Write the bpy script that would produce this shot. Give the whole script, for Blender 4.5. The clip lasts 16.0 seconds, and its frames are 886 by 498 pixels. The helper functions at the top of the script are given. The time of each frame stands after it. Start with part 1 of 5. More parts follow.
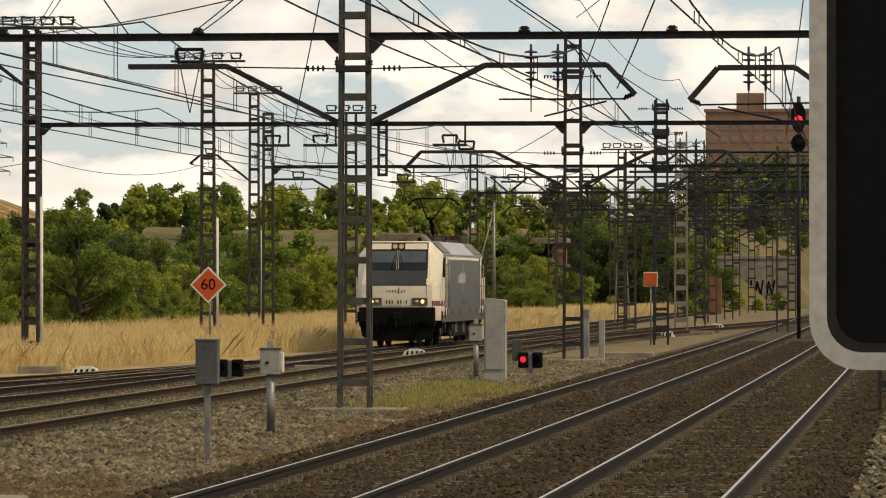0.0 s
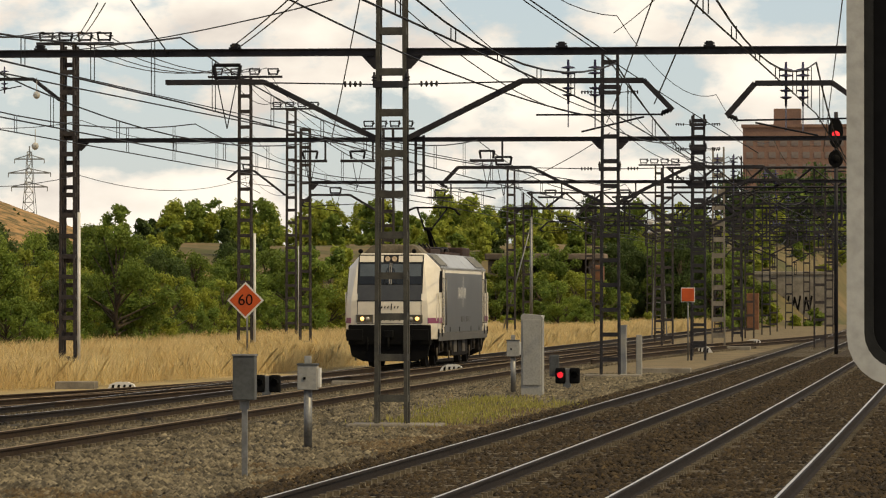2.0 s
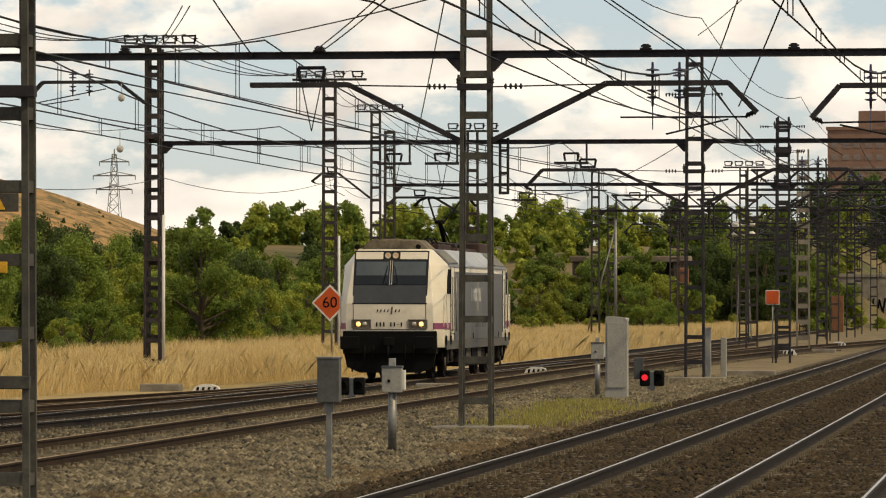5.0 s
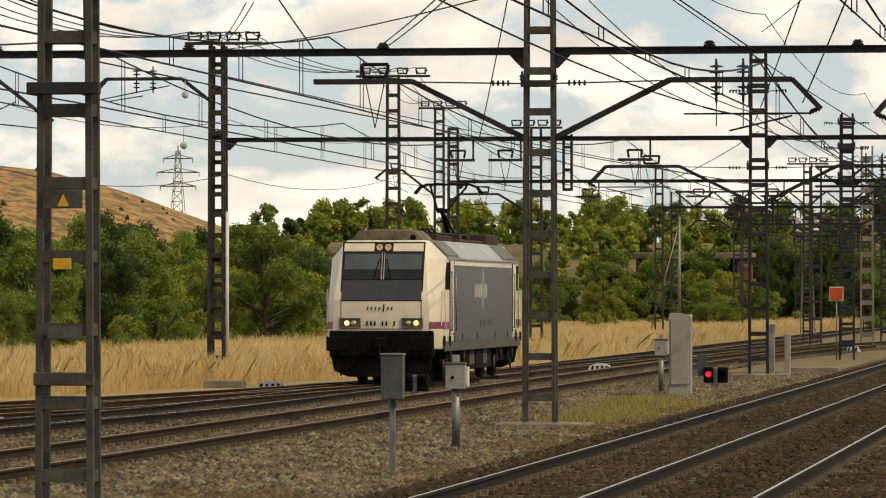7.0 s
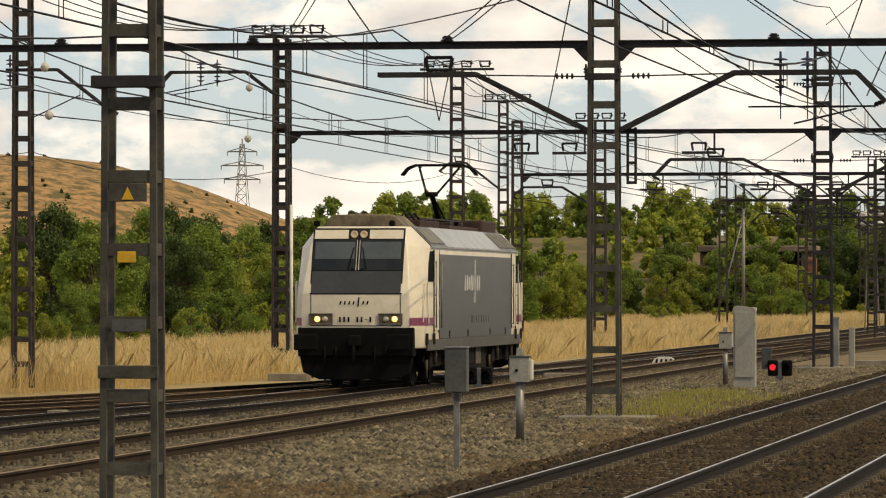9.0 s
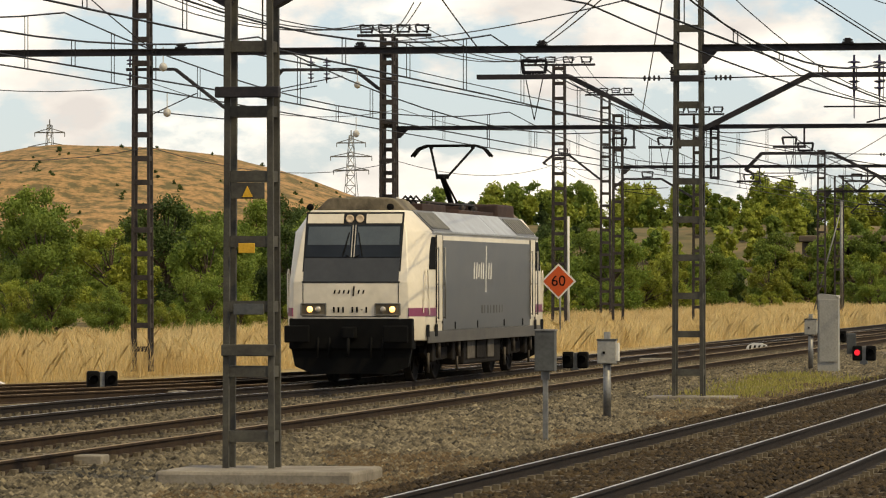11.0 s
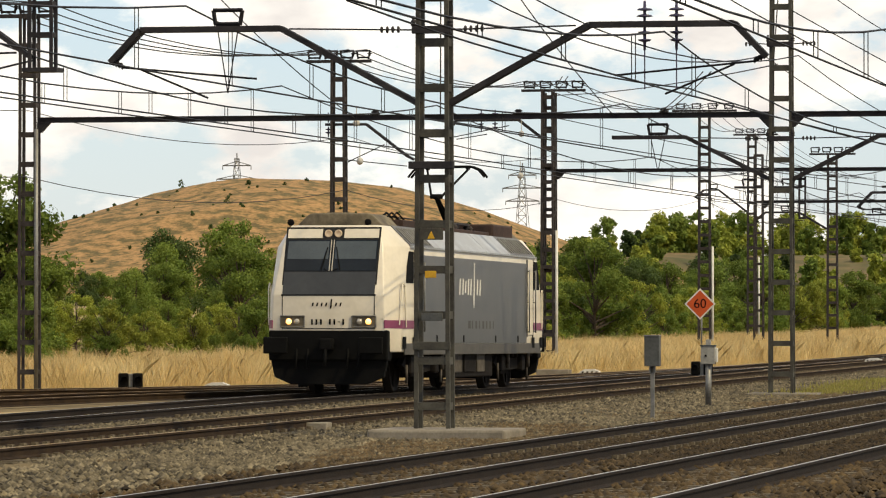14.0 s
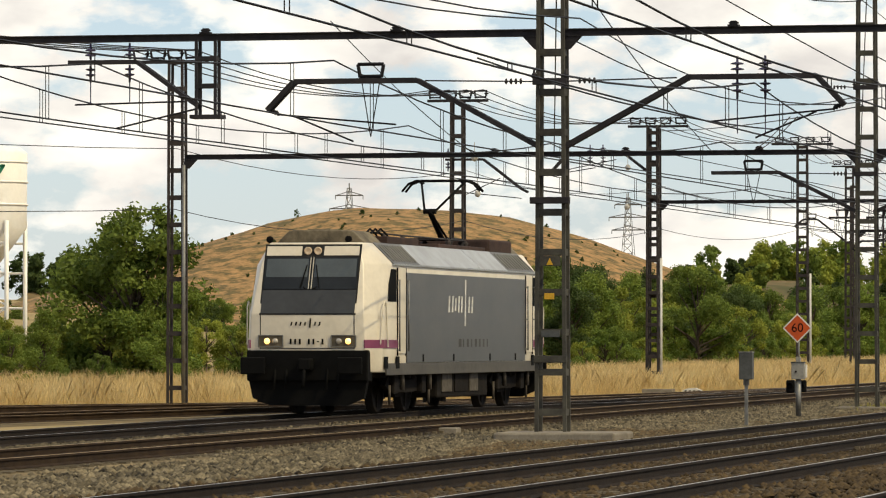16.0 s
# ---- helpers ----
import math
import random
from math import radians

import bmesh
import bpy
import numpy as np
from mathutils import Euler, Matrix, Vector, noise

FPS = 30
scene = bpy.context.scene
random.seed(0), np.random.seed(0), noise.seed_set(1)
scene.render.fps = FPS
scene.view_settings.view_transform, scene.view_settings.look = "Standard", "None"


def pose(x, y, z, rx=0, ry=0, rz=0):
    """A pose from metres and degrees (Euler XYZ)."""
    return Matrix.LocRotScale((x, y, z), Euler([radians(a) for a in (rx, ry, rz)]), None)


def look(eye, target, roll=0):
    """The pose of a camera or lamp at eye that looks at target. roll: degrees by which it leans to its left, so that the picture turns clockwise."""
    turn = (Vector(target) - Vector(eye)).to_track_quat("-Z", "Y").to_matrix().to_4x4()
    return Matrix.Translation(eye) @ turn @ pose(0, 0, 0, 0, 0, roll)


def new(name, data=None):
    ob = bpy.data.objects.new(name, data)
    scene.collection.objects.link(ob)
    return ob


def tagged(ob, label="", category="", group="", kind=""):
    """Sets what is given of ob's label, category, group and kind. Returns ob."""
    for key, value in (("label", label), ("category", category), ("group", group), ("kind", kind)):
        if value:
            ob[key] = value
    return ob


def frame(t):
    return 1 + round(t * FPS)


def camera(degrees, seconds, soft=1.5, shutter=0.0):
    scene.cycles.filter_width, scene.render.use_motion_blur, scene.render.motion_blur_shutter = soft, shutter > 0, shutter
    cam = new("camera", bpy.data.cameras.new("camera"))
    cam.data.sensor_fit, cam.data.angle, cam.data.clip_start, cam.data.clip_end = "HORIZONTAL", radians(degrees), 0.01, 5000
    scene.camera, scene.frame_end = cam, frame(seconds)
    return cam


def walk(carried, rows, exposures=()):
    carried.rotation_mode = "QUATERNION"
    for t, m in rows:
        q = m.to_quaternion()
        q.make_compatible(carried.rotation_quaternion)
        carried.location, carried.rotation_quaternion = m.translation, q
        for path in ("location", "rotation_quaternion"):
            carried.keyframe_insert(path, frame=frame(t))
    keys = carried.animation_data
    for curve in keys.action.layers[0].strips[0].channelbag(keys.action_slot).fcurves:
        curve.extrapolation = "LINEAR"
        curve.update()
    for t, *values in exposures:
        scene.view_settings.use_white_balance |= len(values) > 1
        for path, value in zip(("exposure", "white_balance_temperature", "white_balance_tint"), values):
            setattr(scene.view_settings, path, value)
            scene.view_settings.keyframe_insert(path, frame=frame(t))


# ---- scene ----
cam = camera(10.2, 16.0, soft=1.15)
# seconds, x, y, z, yaw, pitch, roll
ROWS = [
    (0.0, 0.000, 0.000, 2.057, 5.671, 0.400, 0.000),
    (0.5, 0.000, 0.000, 2.057, 5.841, 0.300, 0.000),
    (1.0, 0.000, 0.000, 2.057, 6.020, 0.350, 0.000),
    (1.5, 0.000, 0.000, 2.057, 5.971, 0.390, 0.000),
    (2.0, 0.000, 0.000, 2.057, 6.100, 0.580, 0.000),
    (2.5, 0.000, 0.000, 2.057, 6.150, 0.580, 0.000),
    (3.0, 0.000, 0.000, 2.057, 6.460, 0.470, 0.000),
    (3.5, 0.000, 0.000, 2.057, 6.610, 0.510, 0.000),
    (4.0, 0.000, 0.000, 2.057, 6.779, 0.590, 0.000),
    (4.2, 0.000, 0.000, 2.057, 6.829, 0.640, 0.000),
    (6.3, 0.000, 0.000, 2.057, 7.442, 0.544, 0.000),
    (6.5, 0.000, 0.000, 2.057, 7.488, 0.590, 0.000),
    (7.0, 0.000, 0.000, 2.057, 7.807, 0.570, 0.000),
    (7.5, 0.000, 0.000, 2.057, 7.867, 0.570, 0.000),
    (8.0, 0.000, 0.000, 2.057, 8.177, 0.530, 0.000),
    (8.5, 0.000, 0.000, 2.057, 8.307, 0.500, 0.000),
    (9.0, 0.000, 0.000, 2.057, 8.546, 0.490, 0.000),
    (9.2, 0.000, 0.000, 2.057, 8.579, 0.535, 0.000),
    (9.9, 0.000, 0.000, 2.057, 8.960, 0.510, 0.000),
    (10.6, 0.640, -3.300, 2.046, 9.500, 0.400, 0.000),
    (11.3, 1.575, -7.962, 2.022, 10.016, 0.364, 0.000),
    (11.5, 1.875, -9.414, 2.016, 10.147, 0.417, 0.000),
    (12.0, 2.672, -13.215, 1.996, 10.502, 0.439, 0.000),
    (12.5, 3.507, -17.175, 1.970, 10.801, 0.551, 0.000),
    (13.0, 4.349, -21.186, 1.940, 11.033, 0.644, 0.000),
    (13.5, 5.167, -25.134, 1.905, 11.395, 0.645, 0.000),
    (14.0, 5.932, -28.901, 1.865, 11.827, 0.680, 0.000),
    (14.5, 6.617, -32.361, 1.822, 12.104, 0.736, 0.000),
    (15.0, 7.197, -35.382, 1.774, 12.377, 0.729, 0.000),
    (15.5, 7.647, -37.827, 1.725, 12.641, 0.828, 0.000),
    (16.0, 7.947, -39.555, 1.674, 13.043, 1.009, 0.000),
]
walk(cam, [(t, pose(x, y, z, 90 + pitch, roll, yaw)) for t, x, y, z, yaw, pitch, roll in ROWS],
     exposures=[(0.0, -0.16, 7350, 10), (9.2, -0.14, 7300, 10), (12.0, 0.07, 7000, 9), (14.5, 0.08, 6900, 9), (16.0, -0.05, 6850, 8)])
# locomotive: seconds and the distance of its middle along its track
LOCO_X = -18.69
LOCO_ROWS = [(0.0, 180.9), (2.0, 167.6), (4.0, 154.2), (7.0, 133.7), (9.0, 120.0), (11.5, 103.0), (13.0, 92.3), (14.5, 82.0), (16.0, 71.6)]

# ---- light ----
SUN_AZ, SUN_EL = 113.0, 47.0
world = bpy.data.worlds.new("world")
scene.world = world
world.use_nodes = True
wn, wl = world.node_tree.nodes, world.node_tree.links
sky = wn.new("ShaderNodeTexSky")
sky.sky_type = "NISHITA"
sky.sun_disc = False
sky.sun_elevation, sky.sun_rotation = radians(SUN_EL), radians(SUN_AZ)
sky.air_density, sky.dust_density, sky.ozone_density = 1.0, 0.4, 2.0
wc = wn.new("ShaderNodeTexCoord")
wm = wn.new("ShaderNodeMapping")
wm.inputs["Scale"].default_value = (1, 1, 1.9)
wl.new(wc.outputs["Generated"], wm.inputs["Vector"])
cl = wn.new("ShaderNodeTexNoise")
cl.inputs["Scale"].default_value, cl.inputs["Detail"].default_value, cl.inputs["Roughness"].default_value = 30.0, 9.0, 0.56
wl.new(wm.outputs["Vector"], cl.inputs["Vector"])
cr = wn.new("ShaderNodeValToRGB")
cr.color_ramp.elements[0].position, cr.color_ramp.elements[1].position = 0.455, 0.555
wl.new(cl.outputs["Fac"], cr.inputs["Fac"])
cs = wn.new("ShaderNodeTexNoise")
cs.inputs["Scale"].default_value, cs.inputs["Detail"].default_value = 40.0, 6.0
wl.new(wm.outputs["Vector"], cs.inputs["Vector"])
cc = wn.new("ShaderNodeValToRGB")
cc.color_ramp.elements[0].position, cc.color_ramp.elements[0].color = 0.3, (6.6, 6.35, 6.3, 1)
cc.color_ramp.elements[1].position, cc.color_ramp.elements[1].color = 0.62, (10.2, 9.9, 9.4, 1)
wl.new(cs.outputs["Fac"], cc.inputs["Fac"])
haze = wn.new("ShaderNodeMixRGB")
haze.inputs["Fac"].default_value = 0.42
haze.inputs["Color2"].default_value = (4.8, 6.2, 8.8, 1)
wl.new(sky.outputs["Color"], haze.inputs["Color1"])
mixc = wn.new("ShaderNodeMixRGB")
wl.new(cr.outputs["Color"], mixc.inputs["Fac"])
wl.new(haze.outputs["Color"], mixc.inputs["Color1"])
wl.new(cc.outputs["Color"], mixc.inputs["Color2"])
wn["Background"].inputs["Strength"].default_value = 0.12
wl.new(mixc.outputs["Color"], wn["Background"].inputs["Color"])
sun = new("sun", bpy.data.lights.new("sun", "SUN"))
sun.data.energy, sun.data.angle, sun.data.color = 3.6, radians(0.6), (1.0, 0.86, 0.56)
az, el = radians(SUN_AZ), radians(SUN_EL)
SUN_FROM = Vector((math.sin(az) * math.cos(el), math.cos(az) * math.cos(el), math.sin(el)))
sun.matrix_world = look(SUN_FROM * 100, (0, 0, 0))


# ---- materials ----
def material(name, base, other=None, scale=6.0, rough=0.7, metal=0.0, bump=0.15, fine=60.0, ramp=(0.35, 0.65), stretch=(1, 1, 1), emit=None, spread=0.0, coords="Object", spec=0.18, grit=0.45):
    m = bpy.data.materials.new(name)
    m.use_nodes = True
    n, l = m.node_tree.nodes, m.node_tree.links
    b = n["Principled BSDF"]
    b.inputs["Roughness"].default_value, b.inputs["Metallic"].default_value = rough, metal
    b.inputs["Specular IOR Level"].default_value = spec
    other = other or tuple(c * 0.72 for c in base)
    tc = n.new("ShaderNodeTexCoord")
    mp = n.new("ShaderNodeMapping")
    mp.inputs["Scale"].default_value = stretch
    l.new(tc.outputs[coords], mp.inputs["Vector"])
    a = n.new("ShaderNodeTexNoise")
    a.inputs["Scale"].default_value, a.inputs["Detail"].default_value, a.inputs["Roughness"].default_value = scale, 8.0, 0.65
    l.new(mp.outputs["Vector"], a.inputs["Vector"])
    r = n.new("ShaderNodeValToRGB")
    r.color_ramp.elements[0].position, r.color_ramp.elements[0].color = ramp[0], (*base, 1)
    r.color_ramp.elements[1].position, r.color_ramp.elements[1].color = ramp[1], (*other, 1)
    l.new(a.outputs["Fac"], r.inputs["Fac"])
    g = n.new("ShaderNodeTexNoise")
    g.inputs["Scale"].default_value, g.inputs["Detail"].default_value = fine, 4.0
    l.new(mp.outputs["Vector"], g.inputs["Vector"])
    mx = n.new("ShaderNodeMixRGB")
    mx.blend_type = "MULTIPLY"
    mx.inputs["Fac"].default_value = grit
    gr = n.new("ShaderNodeValToRGB")
    gr.color_ramp.elements[0].position, gr.color_ramp.elements[0].color = 0.3, (0.55, 0.55, 0.55, 1)
    gr.color_ramp.elements[1].position, gr.color_ramp.elements[1].color = 0.6, (1, 1, 1, 1)
    l.new(g.outputs["Fac"], gr.inputs["Fac"])
    l.new(r.outputs["Color"], mx.inputs["Color1"])
    l.new(gr.outputs["Color"], mx.inputs["Color2"])
    col = mx.outputs["Color"]
    if spread:
        geo = n.new("ShaderNodeNewGeometry")
        oi = n.new("ShaderNodeObjectInfo")
        ad = n.new("ShaderNodeMath")
        ad.operation = "ADD"
        l.new(geo.outputs["Random Per Island"], ad.inputs[0])
        l.new(oi.outputs["Random"], ad.inputs[1])
        mr = n.new("ShaderNodeMapRange")
        mr.inputs["From Max"].default_value = 2.0
        mr.inputs["To Min"].default_value, mr.inputs["To Max"].default_value = 1 - spread, 1 + spread
        l.new(ad.outputs["Value"], mr.inputs["Value"])
        hs = n.new("ShaderNodeHueSaturation")
        l.new(mr.outputs["Result"], hs.inputs["Value"])
        l.new(col, hs.inputs["Color"])
        col = hs.outputs["Color"]
    l.new(col, b.inputs["Base Color"])
    if bump:
        bp = n.new("ShaderNodeBump")
        bp.inputs["Strength"].default_value, bp.inputs["Distance"].default_value = bump, 0.02
        l.new(g.outputs["Fac"], bp.inputs["Height"])
        l.new(bp.outputs["Normal"], b.inputs["Normal"])
    if emit:
        b.inputs["Emission Color"].default_value, b.inputs["Emission Strength"].default_value = (*emit[0], 1), emit[1]
    return m


def leafy(name, base, other, scale=0.6, spread=0.45):
    m = material(name, base, other, scale=scale, rough=0.65, bump=0, fine=8.0, spread=spread)
    n, l = m.node_tree.nodes, m.node_tree.links
    b = n["Principled BSDF"]
    tr = n.new("ShaderNodeBsdfTranslucent")
    l.new(b.inputs["Base Color"].links[0].from_socket, tr.inputs["Color"])
    mx = n.new("ShaderNodeMixShader")
    mx.inputs["Fac"].default_value = 0.42
    l.new(b.outputs["BSDF"], mx.inputs[1])
    l.new(tr.outputs["BSDF"], mx.inputs[2])
    l.new(mx.outputs["Shader"], n["Material Output"].inputs["Surface"])
    return m


M = {
    "ballast": material("ballast", (0.09, 0.068, 0.036), (0.03, 0.022, 0.012), scale=0.35, rough=0.95, bump=1.0, fine=22.0),
    "ballast_main": material("ballast_main", (0.056, 0.037, 0.016), (0.024, 0.016, 0.008), scale=0.5, rough=0.95, bump=1.0, fine=24.0),
    "yard_dust": material("yard_dust", (0.2, 0.15, 0.08), (0.1, 0.075, 0.04), scale=0.6, rough=1.0, bump=0.8, fine=14.0),
    "earth": material("earth", (0.34, 0.25, 0.12), (0.22, 0.17, 0.075), scale=0.12, rough=1.0, bump=0.6, fine=10.0),
    "stone": material("stone", (0.25, 0.205, 0.13), (0.018, 0.015, 0.01), scale=3.0, rough=0.9, bump=0.4, fine=40.0, spread=0.75),
    "stone_brown": material("stone_brown", (0.075, 0.05, 0.023), (0.02, 0.014, 0.008), scale=3.0, rough=0.9, bump=0.4, fine=40.0, spread=0.75),
    "stone_earthy": material("stone_earthy", (0.115, 0.078, 0.038), (0.04, 0.027, 0.014), scale=3.0, rough=0.95, bump=0.4, fine=40.0, spread=0.7),
    "concrete": material("concrete", (0.25, 0.22, 0.175), (0.14, 0.12, 0.095), scale=1.6, rough=0.9, bump=0.3, fine=30.0),
    "sleeper": material("sleeper", (0.15, 0.122, 0.082), (0.075, 0.06, 0.04), scale=2.0, rough=0.95, bump=0.3, fine=25.0, spread=0.25),
    "rail_side": material("rail_side", (0.02, 0.013, 0.009), (0.01, 0.007, 0.005), scale=3.0, rough=0.85, bump=0.3, fine=40.0),
    "rail_top": material("rail_top", (0.66, 0.62, 0.56), (0.46, 0.42, 0.36), scale=4.0, rough=0.42, metal=0.9, bump=0.05, fine=20.0, spec=0.5),
    "rail_dull": material("rail_dull", (0.25, 0.18, 0.1), (0.15, 0.1, 0.055), scale=3.0, rough=0.7, metal=0.0, bump=0.1, fine=20.0),
    "rail_rust": material("rail_rust", (0.036, 0.021, 0.01), (0.016, 0.009, 0.005), scale=3.0, rough=0.9, bump=0.3, fine=40.0),
    "mast": material("mast", (0.042, 0.038, 0.04), (0.02, 0.019, 0.022), scale=3.0, rough=0.65, metal=0.3, bump=0.15, fine=30.0),
    "mast_grey": material("mast_grey", (0.082, 0.077, 0.062), (0.04, 0.037, 0.032), scale=2.5, rough=0.7, metal=0.1, bump=0.15, fine=30.0),
    "mast_rust": material("mast_rust", (0.06, 0.05, 0.046), (0.028, 0.024, 0.024), scale=4.0, rough=0.75, metal=0.2, bump=0.2, fine=30.0),
    "galv": material("galv", (0.24, 0.235, 0.22), (0.16, 0.155, 0.145), scale=5.0, rough=0.5, metal=0.6, bump=0.08, fine=30.0),
    "wire": material("wire", (0.02, 0.018, 0.02), (0.012, 0.012, 0.014), scale=5.0, rough=0.6, metal=0.4, bump=0),
    "glass_ins": material("glass_ins", (0.06, 0.05, 0.1), (0.03, 0.03, 0.06), scale=8.0, rough=0.2, bump=0, spec=0.5),
    "pale_ins": material("pale_ins", (0.5, 0.48, 0.44), (0.35, 0.33, 0.3), scale=8.0, rough=0.4, bump=0),
    "box_grey": material("box_grey", (0.29, 0.28, 0.25), (0.25, 0.24, 0.215), scale=3.0, rough=0.55, bump=0.08, fine=25.0),
    "box_dark": material("box_dark", (0.085, 0.088, 0.085), (0.055, 0.056, 0.055), scale=3.0, rough=0.55, bump=0.1, fine=25.0),
    "black": material("black", (0.006, 0.0058, 0.0055), (0.0035, 0.0035, 0.0035), scale=4.0, rough=0.8, bump=0.1, fine=30.0, spec=0.08),
    "under": material("under", (0.016, 0.013, 0.011), (0.007, 0.006, 0.0055), scale=3.0, rough=0.9, bump=0.2, fine=20.0, spec=0.1),
    "under_light": material("under_light", (0.11, 0.095, 0.078), (0.045, 0.038, 0.03), scale=4.0, rough=0.8, bump=0.2, fine=20.0),
    "cream": material("cream", (0.6, 0.54, 0.435), (0.48, 0.425, 0.33), scale=1.3, rough=0.38, bump=0.03, fine=9.0, ramp=(0.42, 0.8), spec=0.5, grit=0.12),
    "grey_side": material("grey_side", (0.03, 0.031, 0.032), (0.05, 0.048, 0.044), scale=0.7, rough=0.33, bump=0.03, fine=7.0, stretch=(1, 1, 1.6), spec=0.5, grit=0.2),
    "grey_skirt": material("grey_skirt", (0.085, 0.078, 0.066), (0.055, 0.05, 0.043), scale=1.2, rough=0.5, bump=0.03, fine=9.0),
    "roof_grey": material("roof_grey", (0.33, 0.35, 0.38), (0.24, 0.245, 0.26), scale=1.5, rough=0.5, bump=0.05, fine=14.0, spec=0.5, grit=0.25),
    "roof_slate": material("roof_slate", (0.11, 0.112, 0.115), (0.07, 0.07, 0.072), scale=1.5, rough=0.55, bump=0.05, fine=14.0, spec=0.4, grit=0.3),
    "roof_dirty": material("roof_dirty", (0.19, 0.158, 0.108), (0.06, 0.05, 0.036), scale=1.6, rough=0.8, bump=0.1, fine=14.0),
    "roof_brown": material("roof_brown", (0.06, 0.035, 0.028), (0.03, 0.02, 0.018), scale=2.0, rough=0.8, bump=0.2, fine=14.0),
    "purple": material("purple", (0.2, 0.045, 0.1), (0.15, 0.035, 0.075), scale=2.0, rough=0.4, bump=0, grit=0.1),
    "windscreen": material("windscreen", (0.012, 0.015, 0.018), (0.008, 0.01, 0.012), scale=1.0, rough=0.08, bump=0, spec=0.25),
    "front_grey": material("front_grey", (0.034, 0.035, 0.035), (0.024, 0.025, 0.025), scale=1.5, rough=0.35, bump=0.02, fine=9.0, spec=0.4, grit=0.3),
    "pane_dark": material("pane_dark", (0.012, 0.012, 0.013), (0.008, 0.008, 0.009), scale=3.0, rough=0.9, bump=0, spec=0.0),
    # blue-grey of the sky reflected in the upper windscreen, put into the colour
    "blind": material("blind", (0.062, 0.074, 0.078), (0.044, 0.054, 0.058), scale=1.0, rough=0.12, bump=0, spec=0.5),
    "rubber": material("rubber", (0.02, 0.02, 0.02), (0.012, 0.012, 0.012), scale=6.0, rough=0.8, bump=0.1),
    "lamp_on": material("lamp_on", (0.9, 0.85, 0.7), (0.9, 0.8, 0.6), scale=4.0, rough=0.2, bump=0, emit=((1.0, 0.5, 0.1), 2.6)),
    "lamp_off": material("lamp_off", (0.55, 0.5, 0.42), (0.4, 0.36, 0.3), scale=4.0, rough=0.15, metal=0.4, bump=0, spec=0.5),
    "lamp_top": material("lamp_top", (0.45, 0.36, 0.25), (0.3, 0.23, 0.15), scale=20.0, rough=0.2, metal=0.3, bump=0, emit=((1.0, 0.7, 0.42), 0.2)),
    "red_on": material("red_on", (0.7, 0.03, 0.03), (0.6, 0.02, 0.02), scale=4.0, rough=0.3, bump=0, emit=((1.0, 0.03, 0.05), 0.9)),
    "orange": material("orange", (0.5, 0.085, 0.02), (0.4, 0.066, 0.018), scale=2.0, rough=0.5, bump=0),
    "amber": material("amber", (0.62, 0.36, 0.03), (0.5, 0.28, 0.03), scale=3.0, rough=0.6, bump=0),
    "white": material("white", (0.62, 0.6, 0.56), (0.48, 0.46, 0.42), scale=3.0, rough=0.6, bump=0.05, grit=0.2),
    "frame_white": material("frame_white", (0.42, 0.41, 0.38), (0.36, 0.35, 0.32), scale=8.0, rough=0.5, bump=0.05),
    "bark": material("bark", (0.11, 0.085, 0.06), (0.06, 0.045, 0.035), scale=4.0, rough=0.95, bump=0.6, fine=20.0),
    "leaf": leafy("leaf", (0.105, 0.16, 0.028), (0.19, 0.235, 0.042)),
    "leaf_bright": leafy("leaf_bright", (0.2, 0.245, 0.036), (0.29, 0.3, 0.048)),
    "leaf_dark": leafy("leaf_dark", (0.045, 0.074, 0.022), (0.08, 0.112, 0.028)),
    "grass": leafy("grass", (0.86, 0.69, 0.36), (0.62, 0.43, 0.18), scale=0.25, spread=0.35),
    "dry_weed": leafy("dry_weed", (0.3, 0.2, 0.085), (0.2, 0.14, 0.06), scale=0.8, spread=0.4),
    "weed": leafy("weed", (0.28, 0.27, 0.06), (0.36, 0.3, 0.09), scale=0.8, spread=0.35),
    "hill": material("hill", (0.34, 0.2, 0.085), (0.115, 0.09, 0.038), scale=0.8, rough=1.0, bump=1.0, fine=3.0, ramp=(0.44, 0.58), grit=0.8),
    "bank": material("bank", (0.17, 0.12, 0.06), (0.07, 0.072, 0.03), scale=0.14, rough=1.0, bump=0.8, fine=0.8),
    "brick_far": material("brick_far", (0.2, 0.122, 0.094), (0.155, 0.096, 0.076), scale=0.2, rough=0.9, bump=0.1, fine=3.0),
    "pane_far": material("pane_far", (0.2, 0.165, 0.15), (0.13, 0.105, 0.095), scale=0.3, rough=0.2, bump=0),
    "wall_far": material("wall_far", (0.2, 0.155, 0.115), (0.085, 0.065, 0.048), scale=0.3, rough=0.95, bump=0.3, fine=4.0),
    "rust": material("rust", (0.2, 0.09, 0.045), (0.1, 0.05, 0.03), scale=2.0, rough=0.9, bump=0.2, fine=14.0),
    "silo": material("silo", (0.84, 0.82, 0.78), (0.74, 0.71, 0.66), scale=0.6, rough=0.5, bump=0.02, fine=6.0, grit=0.1),
    "green_mark": material("green_mark", (0.03, 0.2, 0.12), (0.025, 0.16, 0.1), scale=1.0, rough=0.5, bump=0),
}


# ---- building helpers ----
def to_mesh(name, bm, mats):
    me = bpy.data.meshes.new(name)
    bm.to_mesh(me)
    bm.free()
    for m in mats if isinstance(mats, (list, tuple)) else [mats]:
        me.materials.append(M[m])
    return me


def part(name, bm, mats, parent=None, label=""):
    ob = new(name, to_mesh(name, bm, mats))
    ob.parent = parent
    return tagged(ob, label)


